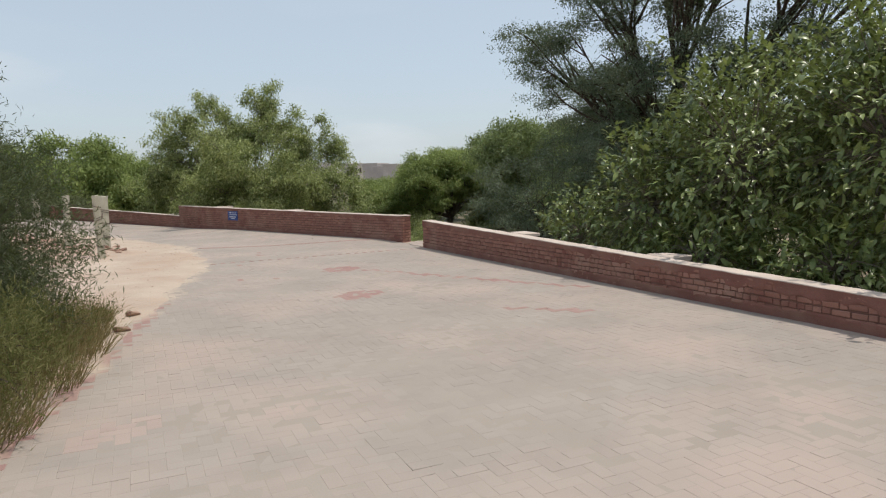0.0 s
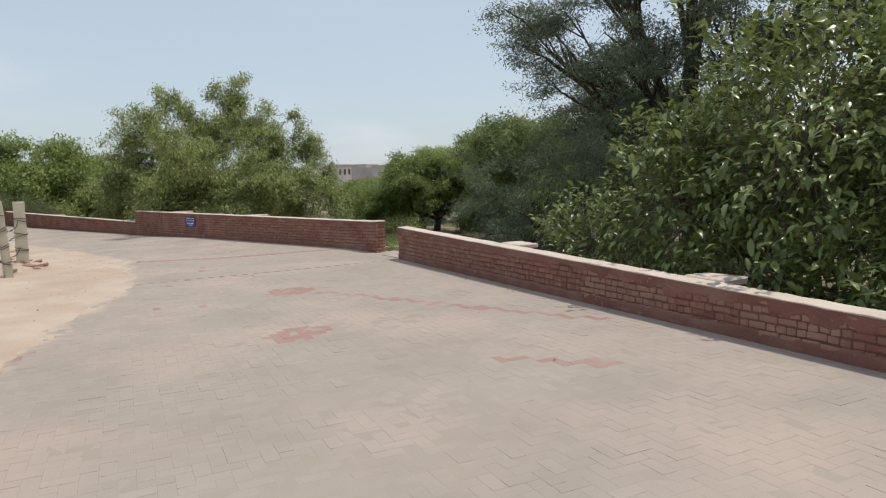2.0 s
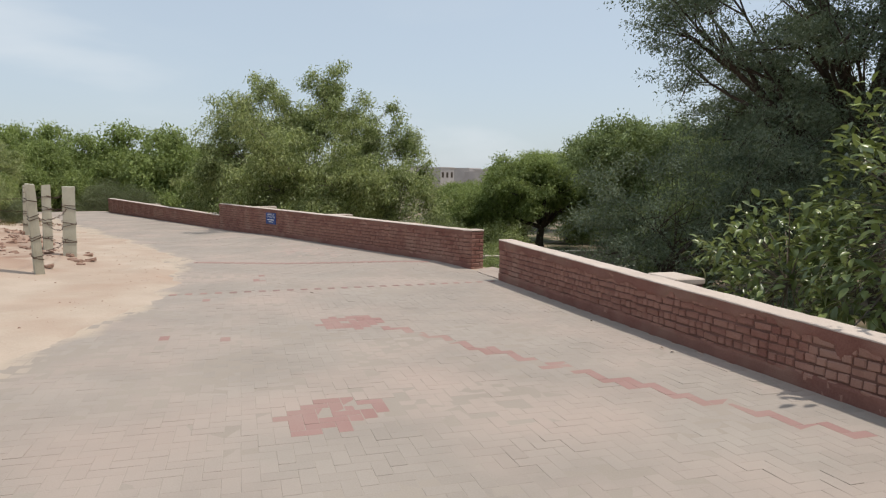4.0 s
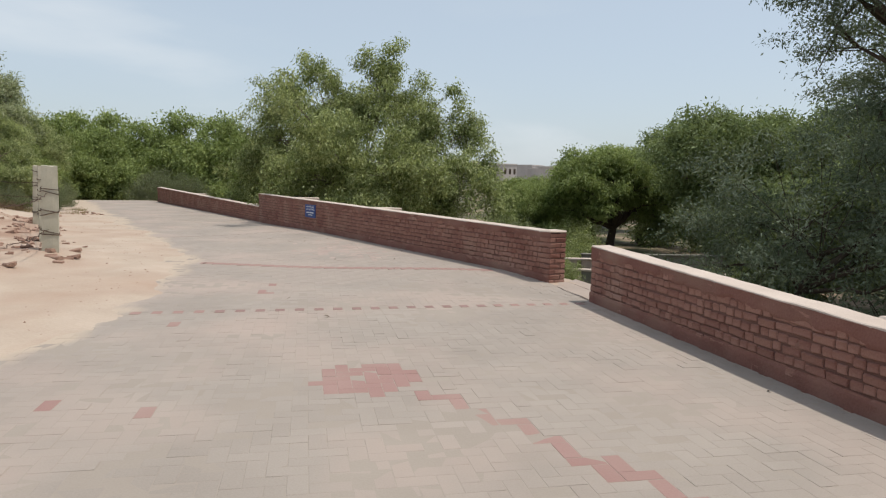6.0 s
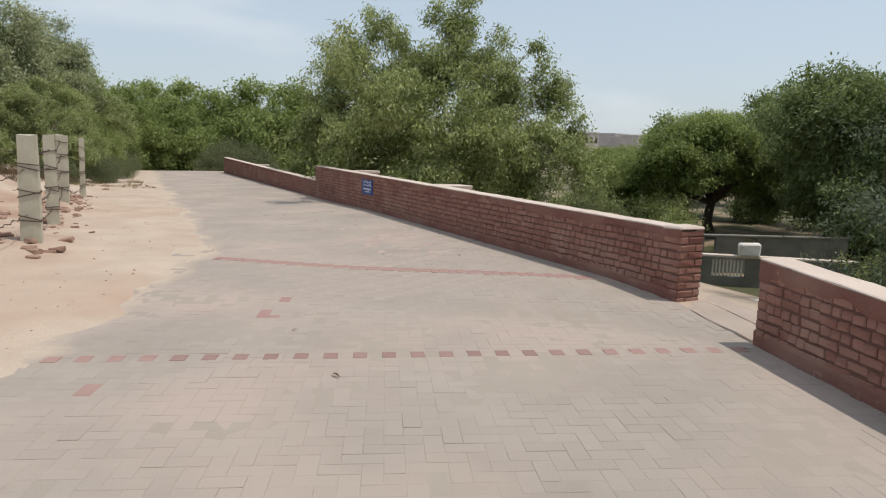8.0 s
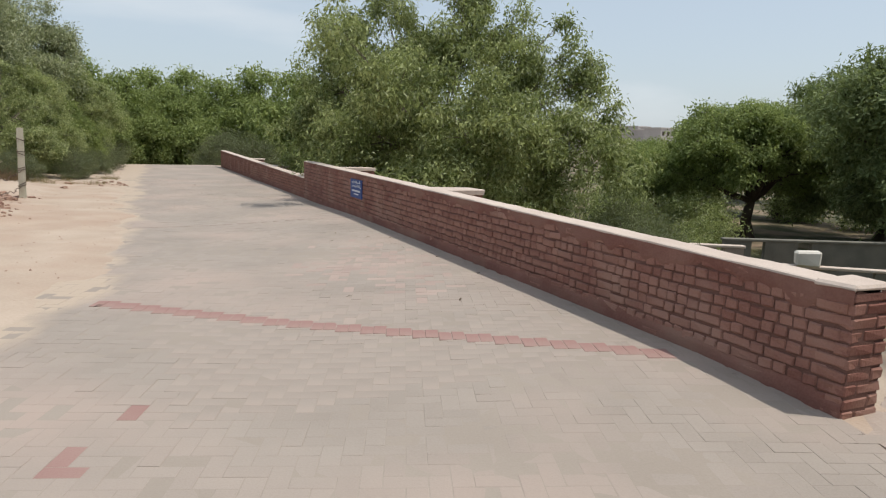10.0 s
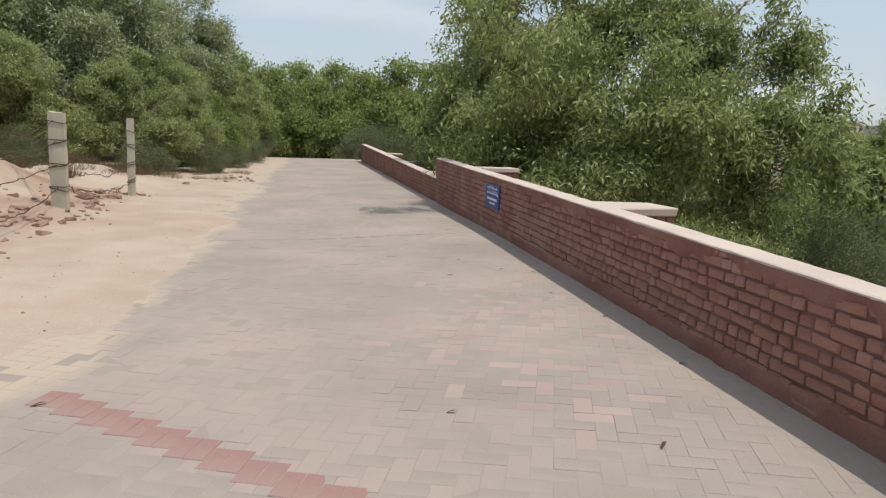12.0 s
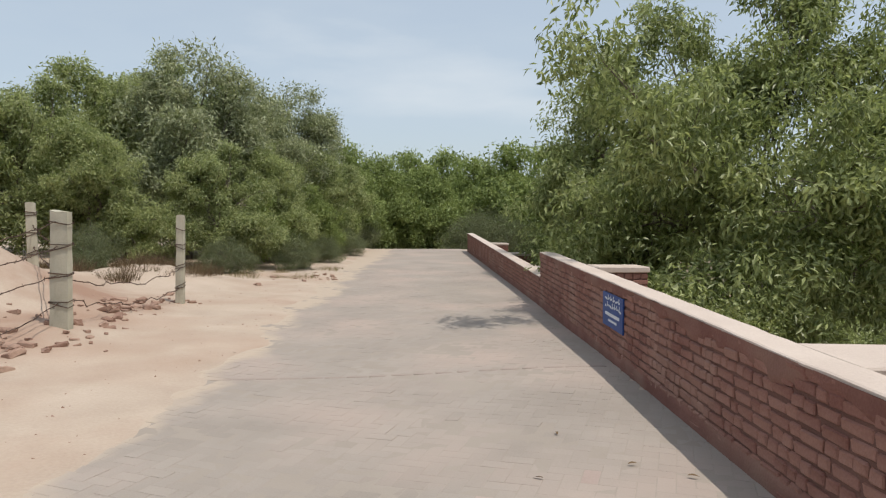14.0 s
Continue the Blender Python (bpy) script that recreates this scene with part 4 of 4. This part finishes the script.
def broadleaf_shrub():
    """The broad-leaved shrub that crowds the near parapet."""
    nx, ny = 0.943, -0.333
    lobes = []
    for yy, off, z, r, h in ((-4.2, 1.7, 0.5, 0.9, 1.0), (-5.6, 2.1, 1.1, 1.3, 1.5), (-7.2, 2.6, 1.7, 1.7, 1.9), (-9.2, 2.9, 1.9, 1.9, 2.0), (-8.6, 3.9, 2.7, 1.7, 1.8), (-11.4, 3.0, 1.9, 2.0, 2.1), (-13.8, 3.0, 1.9, 2.0, 2.1), (-6.2, 3.2, 1.6, 1.5, 1.6), (-7.4, 1.3, 0.35, 0.8, 0.7), (-9.4, 1.4, 0.4, 0.9, 0.7), (-11.5, 1.4, 0.4, 0.9, 0.7)):
        lobes.append((SLOPE * yy + nx * off, yy + ny * off, z, r, h))
    bx, by, bz = SLOPE * -9 + nx * 2.4, -9 + ny * 2.4, -0.7
    thing = empty("broadleaf_shrub", bx, by, bz)
    tagged(thing, "dense glossy broad-leaved green shrub crowding the parapet", "shrub")
    local = [(x - bx, y - by, z - bz, r, h) for x, y, z, r, h in lobes]
    pts, owner = clump_points(local, 95, 9, 0.2, 0.6)
    rng = random.Random(2)
    stems = []
    for k, (x, y, z, r, h) in enumerate(local):
        foot = Vector((x * 0.7 + rng.uniform(-0.3, 0.3), y * 0.8, -0.1))
        c = Vector((x, y, z))
        v, f = tube([foot, foot.lerp(c, 0.5) + Vector((rng.uniform(-0.3, 0.3), rng.uniform(-0.3, 0.3), 0)), c], [0.05, 0.04, 0.02], 7)
        mesh_object("stem", v, f, BARK_PALE, thing, smooth=True)
        for p in pts[owner == k][::2]:
            e = Vector(p)
            stems.append(tube([c, c.lerp(e, 0.5) + Vector((0, 0, 0.1)), e], [0.012, 0.008, 0.004], 4))
    v, f = merged(stems)
    tagged(mesh_object("branchwork", v, f, BARK_PALE, thing), kind="stuff")
    kinds = [big_leaf_mesh(0.14, 0.064, 0.3, LEAF_BIG_PART), big_leaf_mesh(0.165, 0.072, 0.5, LEAF_BIG_PART), big_leaf_mesh(0.11, 0.052, 0.2, LEAF_BIG_PART)]
    arrays = [(np.array([v.co[:] for v in me.vertices]), np.array([tuple(p.vertices) for p in me.polygons])) for me in kinds]
    q = np.random.default_rng(6)
    Vs, Fs, off, made = [], [], 0, 0
    for ci, c in enumerate(pts):
        for _ in range(17):
            p = c + q.normal(0, 0.115, 3)
            k = int(q.integers(3))
            out = unit(p - np.array([local[owner[ci]][0], local[owner[ci]][1], local[owner[ci]][2] - 0.6]))
            ax = unit(out * 0.9 + q.normal(0, 0.55, 3) + np.array([0, 0, -0.35]))
            nz = unit(np.array([0.1, -0.05, 1.0]) + 0.5 * out + q.normal(0, 0.35, 3))
            sd = unit(np.cross(ax, nz))
            up = np.cross(sd, ax)
            s = q.uniform(0.65, 1.2)
            R = np.stack([sd, ax, up], 1) * s
            wy = p[1] + by
            if p[0] + bx < SLOPE * wy + 0.42:
                continue
            if made < 290 and -10.5 < wy < -5.5 and (p[0] + bx) < SLOPE * wy + 2.0 and p[2] + bz > 0.45 and q.random() < 0.5:
                ob = new("leaf", kinds[k])
                ob.parent = thing
                m = Matrix([list(R[i]) + [p[i]] for i in range(3)] + [[0, 0, 0, 1]])
                ob.matrix_basis = m
                made += 1
            else:
                v, f = arrays[k]
                Vs.append(v @ R.T + p)
                Fs.append(f + off)
                off += len(v)
    ob = mesh_object("foliage", np.concatenate(Vs), np.concatenate(Fs), LEAF_BIG, thing, smooth=True)
    tagged(ob, kind="stuff")


broadleaf_shrub()

# ---- woods: a few grown trees, then copies at other sizes ----
wood_a = tree("tree", "bushy bright green tree at the roadside", (-2.0, 42.5, -0.9),
              [(0, 0, 3.4, 1.9, 1.7), (1.4, 0.5, 2.6, 1.6, 1.6), (-1.5, 0.4, 2.7, 1.6, 1.6), (0.3, -1.2, 1.6, 1.6, 1.5), (-1.4, -1.0, 1.3, 1.3, 1.2), (1.7, -0.8, 1.3, 1.3, 1.2)],
              LEAF_BRIGHT, BARK, per=20, count=85, length=0.21, width=0.085, droop=0.5, spread=0.22, trunk=0.14, split=6, seed=11, twigs=0.3, floor=0.1)
wood_b = tree("tree", "olive-green roadside tree with ragged crown", (-11.5, 27.5, 0.0),
              [(0, 0, 4.6, 1.7, 1.7), (0.9, 0.6, 6.0, 0.9, 0.9), (-1.3, 0.5, 4.0, 1.6, 1.6), (1.6, 0.2, 3.6, 1.6, 1.7), (0, -1.3, 2.6, 1.9, 1.9), (-1.8, -0.8, 2.0, 1.6, 1.6), (1.8, -0.9, 1.8, 1.6, 1.6), (-0.6, 0.2, 5.7, 0.9, 0.9)],
              LEAF_SAGE, BARK_PALE, per=18, count=110, length=0.18, width=0.062, droop=0.8, spread=0.19, trunk=0.15, split=7, size=0.43, seed=12, twigs=0.4, floor=0.1)
wood_c = tree("tree", "domed green tree in the hollow", (27.0, 17.0, -3.3),
              [(0, 0, 6.9, 3.6, 2.5), (3.0, -1.0, 5.8, 3.0, 2.6), (-3.2, 0.8, 5.6, 3.0, 2.5), (0, -2.4, 4.4, 3.0, 2.4), (-2.6, -1.6, 3.3, 2.3, 2.0), (2.6, -2.4, 3.3, 2.3, 2.0), (0.5, 2.0, 5.0, 3.0, 2.5)],
              LEAF_MID, BARK, per=13, count=90, length=0.25, width=0.095, droop=0.5, spread=0.28, trunk=0.28, split=6, seed=13, twigs=0.3)
wood_d = tree("tree", "spreading mid-green tree with a bare leaning trunk", (27.6, 26.2, -3.2),
              [(0, 0, 6.6, 2.4, 1.8), (2.4, 0, 5.8, 2.2, 1.7), (-2.6, 0.3, 5.6, 2.2, 1.8), (0.4, -2.0, 5.0, 2.2, 1.7), (-1.6, -1.8, 4.2, 1.7, 1.5), (2.4, -1.8, 4.2, 1.8, 1.6), (3.0, 1.2, 3.4, 1.6, 1.6), (-3.2, 1.0, 3.2, 1.6, 1.7)],
              LEAF_BRIGHT, BARK, per=14, count=95, length=0.26, width=0.09, droop=0.7, spread=0.27, trunk=0.32, split=6, seed=14, twigs=0.3)
wood_e = tree("tree", "tall dusty grey-green tree with ragged plumes", (-9.4, 25.8, 0.0),
              [(0, 0, 4.8, 1.5, 1.6), (0.7, 0.4, 6.4, 0.7, 0.8), (-1.1, 0.5, 4.6, 1.2, 1.4), (1.5, 0.2, 4.4, 1.2, 1.4), (0, -1.0, 3.2, 1.6, 1.7), (-0.5, 0.2, 6.0, 0.6, 0.8), (1.4, 0.3, 5.8, 0.6, 0.7), (-0.9, 0.2, 2.2, 1.6, 1.6)],
              LEAF_DUSTY, BARK_PALE, per=24, count=95, length=0.17, width=0.055, droop=0.4, spread=0.20, trunk=0.13, split=6, seed=18, twigs=0.5, floor=0.1)
wood_d.scale = (1.02, 1.02, 0.95)
shrub = tree("shrub", "low leafy green scrub on the slope", (8.5, 22.0, -2.2),
             [(0, 0, 0.9, 1.2, 1.0), (0.9, 0.3, 0.7, 0.9, 0.8), (-0.8, -0.2, 0.7, 0.9, 0.8)],
             LEAF_OLIVE, BARK_PALE, per=40, count=60, length=0.13, width=0.05, droop=0.2, spread=0.18, trunk=0.03, seed=15, twigs=0.4, floor=0.0, category="shrub")
grey = tree("shrub", "grey-green rounded tamarisk bush beside the road", (1.4, 40.5, -0.8),
            [(0, 0, 1.3, 1.5, 1.3), (1.1, 0.3, 1.0, 1.1, 1.0), (-1.0, 0.2, 0.9, 1.1, 0.9)],
            LEAF_GREY, BARK_PALE, per=40, count=80, length=0.13, width=0.035, droop=0.0, spread=0.2, trunk=0.04, seed=16, twigs=0.4, floor=0.0, category="shrub")


def plant(src, x, y, scale, rz, lift=0.0, label="", flat=1.0):
    ob = copy_thing(src, pose(x, y, float(ground_height(x, y)) - 0.05 + lift, 0, 0, rz) @ Matrix.Diagonal((scale, scale, scale * flat, 1)))
    if label:
        tagged(ob, label)
    return ob


# end of the road
for x, y, s, r in ((-4.6, 41.0, 1.0, 40), (0.9, 47.0, 1.25, 120), (3.2, 45.0, 1.45, 200), (-7.0, 44.5, 1.25, 80), (-0.6, 51.0, 1.4, 300), (5.2, 40.0, 1.35, 20), (-3.4, 47.5, 1.25, 150), (6.8, 47, 1.6, 75), (-5.4, 38.2, 0.75, 260)):
    plant(wood_a, x, y, s, r)
for x, y, s, r in ((0.7, 37.6, 0.85, 30), (-4.9, 36.5, 0.6, 90), (2.2, 36.5, 0.8, 140)):
    plant(grey, x, y, s, r)
# left belt
for x, y, s, r in ((-7.9, 29.0, 0.7, 100), (-11.8, 21.5, 0.72, 30), (-13.5, 28.5, 1.0, 160), (-10.8, 32.0, 1.0, 290), (-14.5, 19.0, 0.8, 330), (-16.5, 23.0, 0.9, 60), (-13.5, 36.0, 1.1, 130), (-18.0, 14.0, 0.9, 10), (-20, 30, 1.1, 40)):
    plant(wood_b, x, y, s, r)
for x, y, s, r in ((-7.7, 28.6, 0.88, 70), (-8.2, 37.5, 1.12, 210), (-10.6, 33.0, 0.9, 20)):
    plant(wood_e, x, y, s, r)
for x, y, s, r in ((-7.5, 22.8, 0.55, 20), (-6.6, 26.0, 0.60, 110), (-6.1, 30.2, 0.66, 220), (-5.7, 34.0, 0.6, 300), (-9.8, 20.8, 0.6, 150)):
    plant(wood_b, x, y, s, r, label="dense dusty olive-green roadside bush with drooping leaves", flat=0.9)
for x, y, s, r in ((-7.0, 24.6, 0.45, 70), (-6.0, 28.2, 0.5, 160), (-5.6, 32.2, 0.5, 250)):
    plant(wood_a, x, y, s, r, label="dense shadowed roadside bush, dark green")
for x, y, s, r in ((-5.2, 22.9, 0.38, 70), (-4.9, 25.8, 0.35, 140), (-9.0, 18.9, 0.4, 280), (-4.8, 29.4, 0.4, 30), (-6.6, 20.9, 0.35, 10)):
    plant(grey, x, y, s, r, label="low dusty grey-green scrub at the sand's edge")
# beyond the parapets, in the hollow
for x, y, s, r in ((31.0, 14.0, 1.05, 70), (16.5, 3.5, 0.75, 160), (34.0, 23.0, 1.1, 250), (25.0, 4.0, 1.0, 20), (18.0, -9.0, 1.1, 110), (14.0, -14.0, 1.0, 200)):
    plant(wood_c, x, y, s, r)
for x, y, s, r in ((17.5, 36.0, 0.8, 80), (36.0, 37.0, 1.0, 200), (24.0, 30.0, 0.66, 40), (29.5, 38.5, 0.74, 260), (12.0, 42.0, 0.95, 310), (38.0, 33.0, 1.1, 120), (22.0, 48.0, 0.9, 30), (10.5, 52.0, 1.1, 230), (50, 48, 1.25, 75), (31, 60, 0.9, 15)):
    plant(wood_d, x, y, s, r)
for x, y, s, r in ((11.5, 24.5, 1.0, 50), (14.0, 27.0, 1.2, 140), (17.5, 24.0, 0.9, 210), (13.5, 20.5, 0.9, 300), (9.5, 12.0, 0.7, 190), (16.0, 31.0, 1.3, 260), (7.6, 9.0, 0.5, 10), (3.2, 9.2, 0.45, 60), (2.6, 13.2, 0.55, 80), (21.0, 30.0, 1.2, 45), (18.6, 10.0, 0.9, 330), (20.0, 27.5, 1.5, 160), (12.5, 29.5, 1.4, 20), (15.5, 35.0, 1.7, 90), (24.0, 33.0, 1.7, 310), (16.5, 19.5, 0.8, 200), (19.5, 21.5, 1.0, 20), (23.0, 25.0, 1.4, 70), (33.0, 37.0, 1.8, 100), (38.0, 31.5, 1.8, 10), (26.5, 33.5, 1.7, 240), (30.0, 18.0, 1.5, 15), (40.0, 26.0, 2.0, 130)):
    plant(shrub, x, y, s, r)

for x, y, s, r in ((8.9, 13.4, 0.95, 40), (10.6, 15.2, 0.8, 200), (8.0, 11.6, 0.6, 120)):
    plant(grey, x, y, s, r, label="low dark grey-green scrub in the hollow")

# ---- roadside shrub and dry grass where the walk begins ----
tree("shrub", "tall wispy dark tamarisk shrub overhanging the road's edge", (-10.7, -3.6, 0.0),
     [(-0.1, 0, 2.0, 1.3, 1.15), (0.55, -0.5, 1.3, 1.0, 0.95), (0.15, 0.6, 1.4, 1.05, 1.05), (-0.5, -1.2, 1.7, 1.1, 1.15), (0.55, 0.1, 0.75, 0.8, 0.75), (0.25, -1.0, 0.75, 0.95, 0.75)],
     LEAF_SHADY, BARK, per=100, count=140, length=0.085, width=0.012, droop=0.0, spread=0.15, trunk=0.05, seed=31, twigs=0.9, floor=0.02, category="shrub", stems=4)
tree("shrub", "low straggly olive bush at the edge of the paving", (-10.55, -6.05, 0.0),
     [(0, 0, 0.45, 0.75, 0.42), (0.55, 0.85, 0.35, 0.6, 0.36), (-0.35, -0.85, 0.5, 0.7, 0.42), (1.05, 1.7, 0.28, 0.45, 0.3), (-1.1, -1.5, 0.5, 0.6, 0.45)],
     LEAF_STRAW, BARK, per=130, count=90, length=0.07, width=0.010, droop=-0.9, spread=0.10, trunk=0.0, seed=33, twigs=0.8, floor=0.0, category="shrub")


def dry_tuft(x, y, radius, height, n, seed, mat, label):
    """A tussock of thin bent blades."""
    q = np.random.default_rng(seed)
    a, rr = q.uniform(0, 2 * np.pi, n), radius * np.sqrt(q.random(n))
    p = np.stack([rr * np.cos(a), rr * np.sin(a), np.full(n, -0.03)], 1)
    d = unit(np.stack([np.cos(a) * 0.5 * rr / radius, np.sin(a) * 0.5 * rr / radius, np.ones(n)], 1) + q.normal(0, 0.25, (n, 3)))
    h = (height * q.uniform(0.45, 1.0, n) * (1 - 0.4 * rr / radius))[:, None]
    s = unit(np.cross(d, q.normal(0, 1, (n, 3)))) * 0.0035
    bend = q.normal(0, 0.12, (n, 3)) * h
    V = np.stack([p - s, p + s, p + d * h * 0.55 + s * 0.8, p + d * h * 0.55 - s * 0.8, p + d * h + bend], 1).reshape(-1, 3)
    o = 5 * np.arange(n)
    F = [tuple(int(i) for i in g) for k in o for g in ((k, k + 1, k + 2, k + 3), (k + 3, k + 2, k + 4))]
    ob = mesh_object("grass_tuft", V, F, mat)
    ob.matrix_basis = pose(x, y, float(ground_height(x, y)))
    tagged(ob, label, "grass", kind="stuff")


rng0 = random.Random(77)
for x, y, r, h in ((-10.6, -6.9, 0.55, 0.75), (-10.0, -5.9, 0.55, 0.85), (-9.4, -5.0, 0.45, 0.7), (-9.1, -4.2, 0.4, 0.6), (-10.4, -5.2, 0.6, 0.95), (-11.3, -7.8, 0.6, 0.9), (-8.7, -3.3, 0.35, 0.5)):
    dry_tuft(x - 0.22, y + 0.1, r, h, 700, int(1000 + 10 * x + y), rng0.choice([DRY, DRY, LEAF_GREY]), "dry straw-coloured grass tussock at the paving's edge")
for k in range(16):
    x, y = rng0.uniform(-9.5, -4.3), rng0.uniform(19.5, 24)
    dry_tuft(x, y, rng0.uniform(0.15, 0.4), rng0.uniform(0.15, 0.35), 160, 300 + k, DRY, "small dry grass tussock in the sand")
for k in range(26):
    x, y = rng0.uniform(9, 24), rng0.uniform(10, 26)
    dry_tuft(x, y, rng0.uniform(0.4, 0.9), rng0.uniform(0.3, 0.6), 200, 400 + k, DRY, "dry yellow grass in the hollow")


# ---- low walls in the hollow ----
def hollow_wall(x0, y0, x1, y1, top, height, openings, face, cap, name="ruined_low_wall"):
    L = math.hypot(x1 - x0, y1 - y0)
    thing = empty(name, x0, y0, top - height, math.degrees(math.atan2(y1 - y0, x1 - x0)))
    tagged(thing, "low grey plastered wall with openings in the hollow", "wall")
    part("base", block(bmesh.new(), 0, L, -0.12, 0.12, -1.2, height * 0.3, 0.01), face, thing)
    part("capping", block(bmesh.new(), -0.05, L + 0.05, -0.16, 0.16, height - 0.09, height, 0.015), cap, thing)
    at = 0.0
    for a, b in openings + [(L, L)]:
        part("pillar", block(bmesh.new(), at, a, -0.12, 0.12, height * 0.3, height - 0.09), face, thing)
        at = b
    return thing


hollow_wall(13.0, 17.8, 16.0, 16.0, -1.85, 1.2, [(0.5, 1.1), (1.5, 2.2), (2.6, 2.85)], SLAB, COPING)
rail = hollow_wall(13.3, 15.5, 18.83, 11.25, -2.1, 1.15, [(0.3, 1.0), (2.1, 3.3), (4.2, 5.3)], RUIN, COPING)
for k in range(9):
    bm = bmesh.new()
    block(bm, 2.14 + k * 0.125, 2.19 + k * 0.125, -0.03, 0.03, 0.34, 0.95, 0.008)
    part("picket", bm, WHITE, rail, "white picket")
bm = bmesh.new()
block(bm, -0.36, 0.36, -0.2, 0.2, -0.01, 0.46, 0.06, 0.03, random.Random(4))
white = part("white_block", bm, WHITE)
white.matrix_basis = pose(15.97, 13.44, -2.1, 0, 0, -38)
tagged(white, "whitewashed masonry block standing on the low wall", "block")
hollow_wall(16.3, 17.2, 22.6, 14.2, -1.75, 1.4, [(1.0, 1.5), (2.7, 3.2)], RUIN, RUIN)


# ---- distant town ----
def house(x, y, z, w, d, h, seed):
    thing = empty("house", x, y, z, seed * 37 % 90)
    tagged(thing, "distant flat-roofed brick house, haze painted into its colour", "house", group="distant town")
    bm = bmesh.new()
    block(bm, -w / 2, w / 2, -d / 2, d / 2, -12, h)
    part("wall", bm, TOWN_HAZED, thing)
    bm = bmesh.new()
    block(bm, -w / 2 - 0.2, w / 2 + 0.2, -d / 2 - 0.2, d / 2 + 0.2, h, h + 0.5)
    part("roof", bm, TOWN_HAZED, thing)
    for k in range(3):
        bm = bmesh.new()
        block(bm, -w / 2 + (k + 0.3) * w / 3, -w / 2 + (k + 0.75) * w / 3, -d / 2 - 0.05, -d / 2 + 0.1, h * 0.4, h * 0.75)
        part("window", bm, BARK, thing)


rt = random.Random(50)
for k in range(34):
    a = radians(rt.uniform(27, 47))
    dist = rt.uniform(270, 360)
    house(-5 + dist * math.sin(a), -4 + dist * math.cos(a), rt.uniform(0, 5), rt.uniform(6, 12), rt.uniform(6, 10), rt.uniform(2, 7), k)

for k in range(30):
    x, y = rng0.uniform(-9.5, -6.3), rng0.uniform(16.8, 20.0)
    dry_tuft(x, y, rng0.uniform(0.2, 0.5), rng0.uniform(0.2, 0.55), 220, 600 + k, BRUSH, "brown dry brush on the bank behind the fence")

bm = bmesh.new()
block(bm, -0.28, 0.28, -0.16, 0.16, -0.3, 0.06, 0.02, 0.015, random.Random(9))
ob = part("stone_slab", bm, WHITE)
ob.matrix_basis = pose(3.25, 2.8, -0.56, 0, 0, -40)
tagged(ob, "pale dressed stone slab lying in the dirt below the gap", "slab")


# ---- litter on the paving ----
def dry_leaf(x, y, k):
    me = big_leaf_mesh(0.05 + 0.01 * (k % 4), 0.02, 0.5, DRY_LEAF)
    ob = new("fallen_leaf", me)
    ob.matrix_basis = pose(x, y, float(crossfall(x, y)) + 0.012, 8 * (k % 5), 10, 67 * k)
    tagged(ob, "small dry brown leaf fallen on the paving", "leaf", group="litter on the road")


DRY_LEAF = material("dry_leaf", (0.08, 0.05, 0.03), (0.2, 0.13, 0.07), 0.9, 5, 40, 0, objrand=0.3)
rl = random.Random(90)
for k in range(18):
    yy = rl.uniform(-9, 12)
    xx = float(road_right(yy)) - rl.uniform(0.1, 0.9) ** 2 * 5 - 0.15
    dry_leaf(xx, yy, k)


def pebbles():
    """Small clods and chips over the sand."""
    q = np.random.default_rng(8)
    n = 380
    y = q.uniform(-3, 20, n)
    x = road_left(y) - 0.1 - np.abs(q.normal(0, 1.6, n))
    z = ground_height(x, y)
    r = 0.005 + 0.012 * q.random(n) ** 2
    oct_v = np.array([(1, 0, 0), (-1, 0, 0), (0, 1, 0), (0, -1, 0), (0, 0, 0.7), (0, 0, -0.7)], float)
    oct_f = np.array([(0, 2, 4), (2, 1, 4), (1, 3, 4), (3, 0, 4), (2, 0, 5), (1, 2, 5), (3, 1, 5), (0, 3, 5)])
    V = oct_v[None] * r[:, None, None] * q.uniform(0.6, 1.4, (n, 6, 1)) + np.stack([x, y, z], 1)[:, None]
    F = oct_f[None] + 6 * np.arange(n)[:, None, None]
    ob = mesh_object("pebble_scatter", V.reshape(-1, 3), F.reshape(-1, 3), RUBBLE)
    tagged(ob, "small brick chips and clods scattered over the sand", "gravel", kind="stuff")


pebbles()
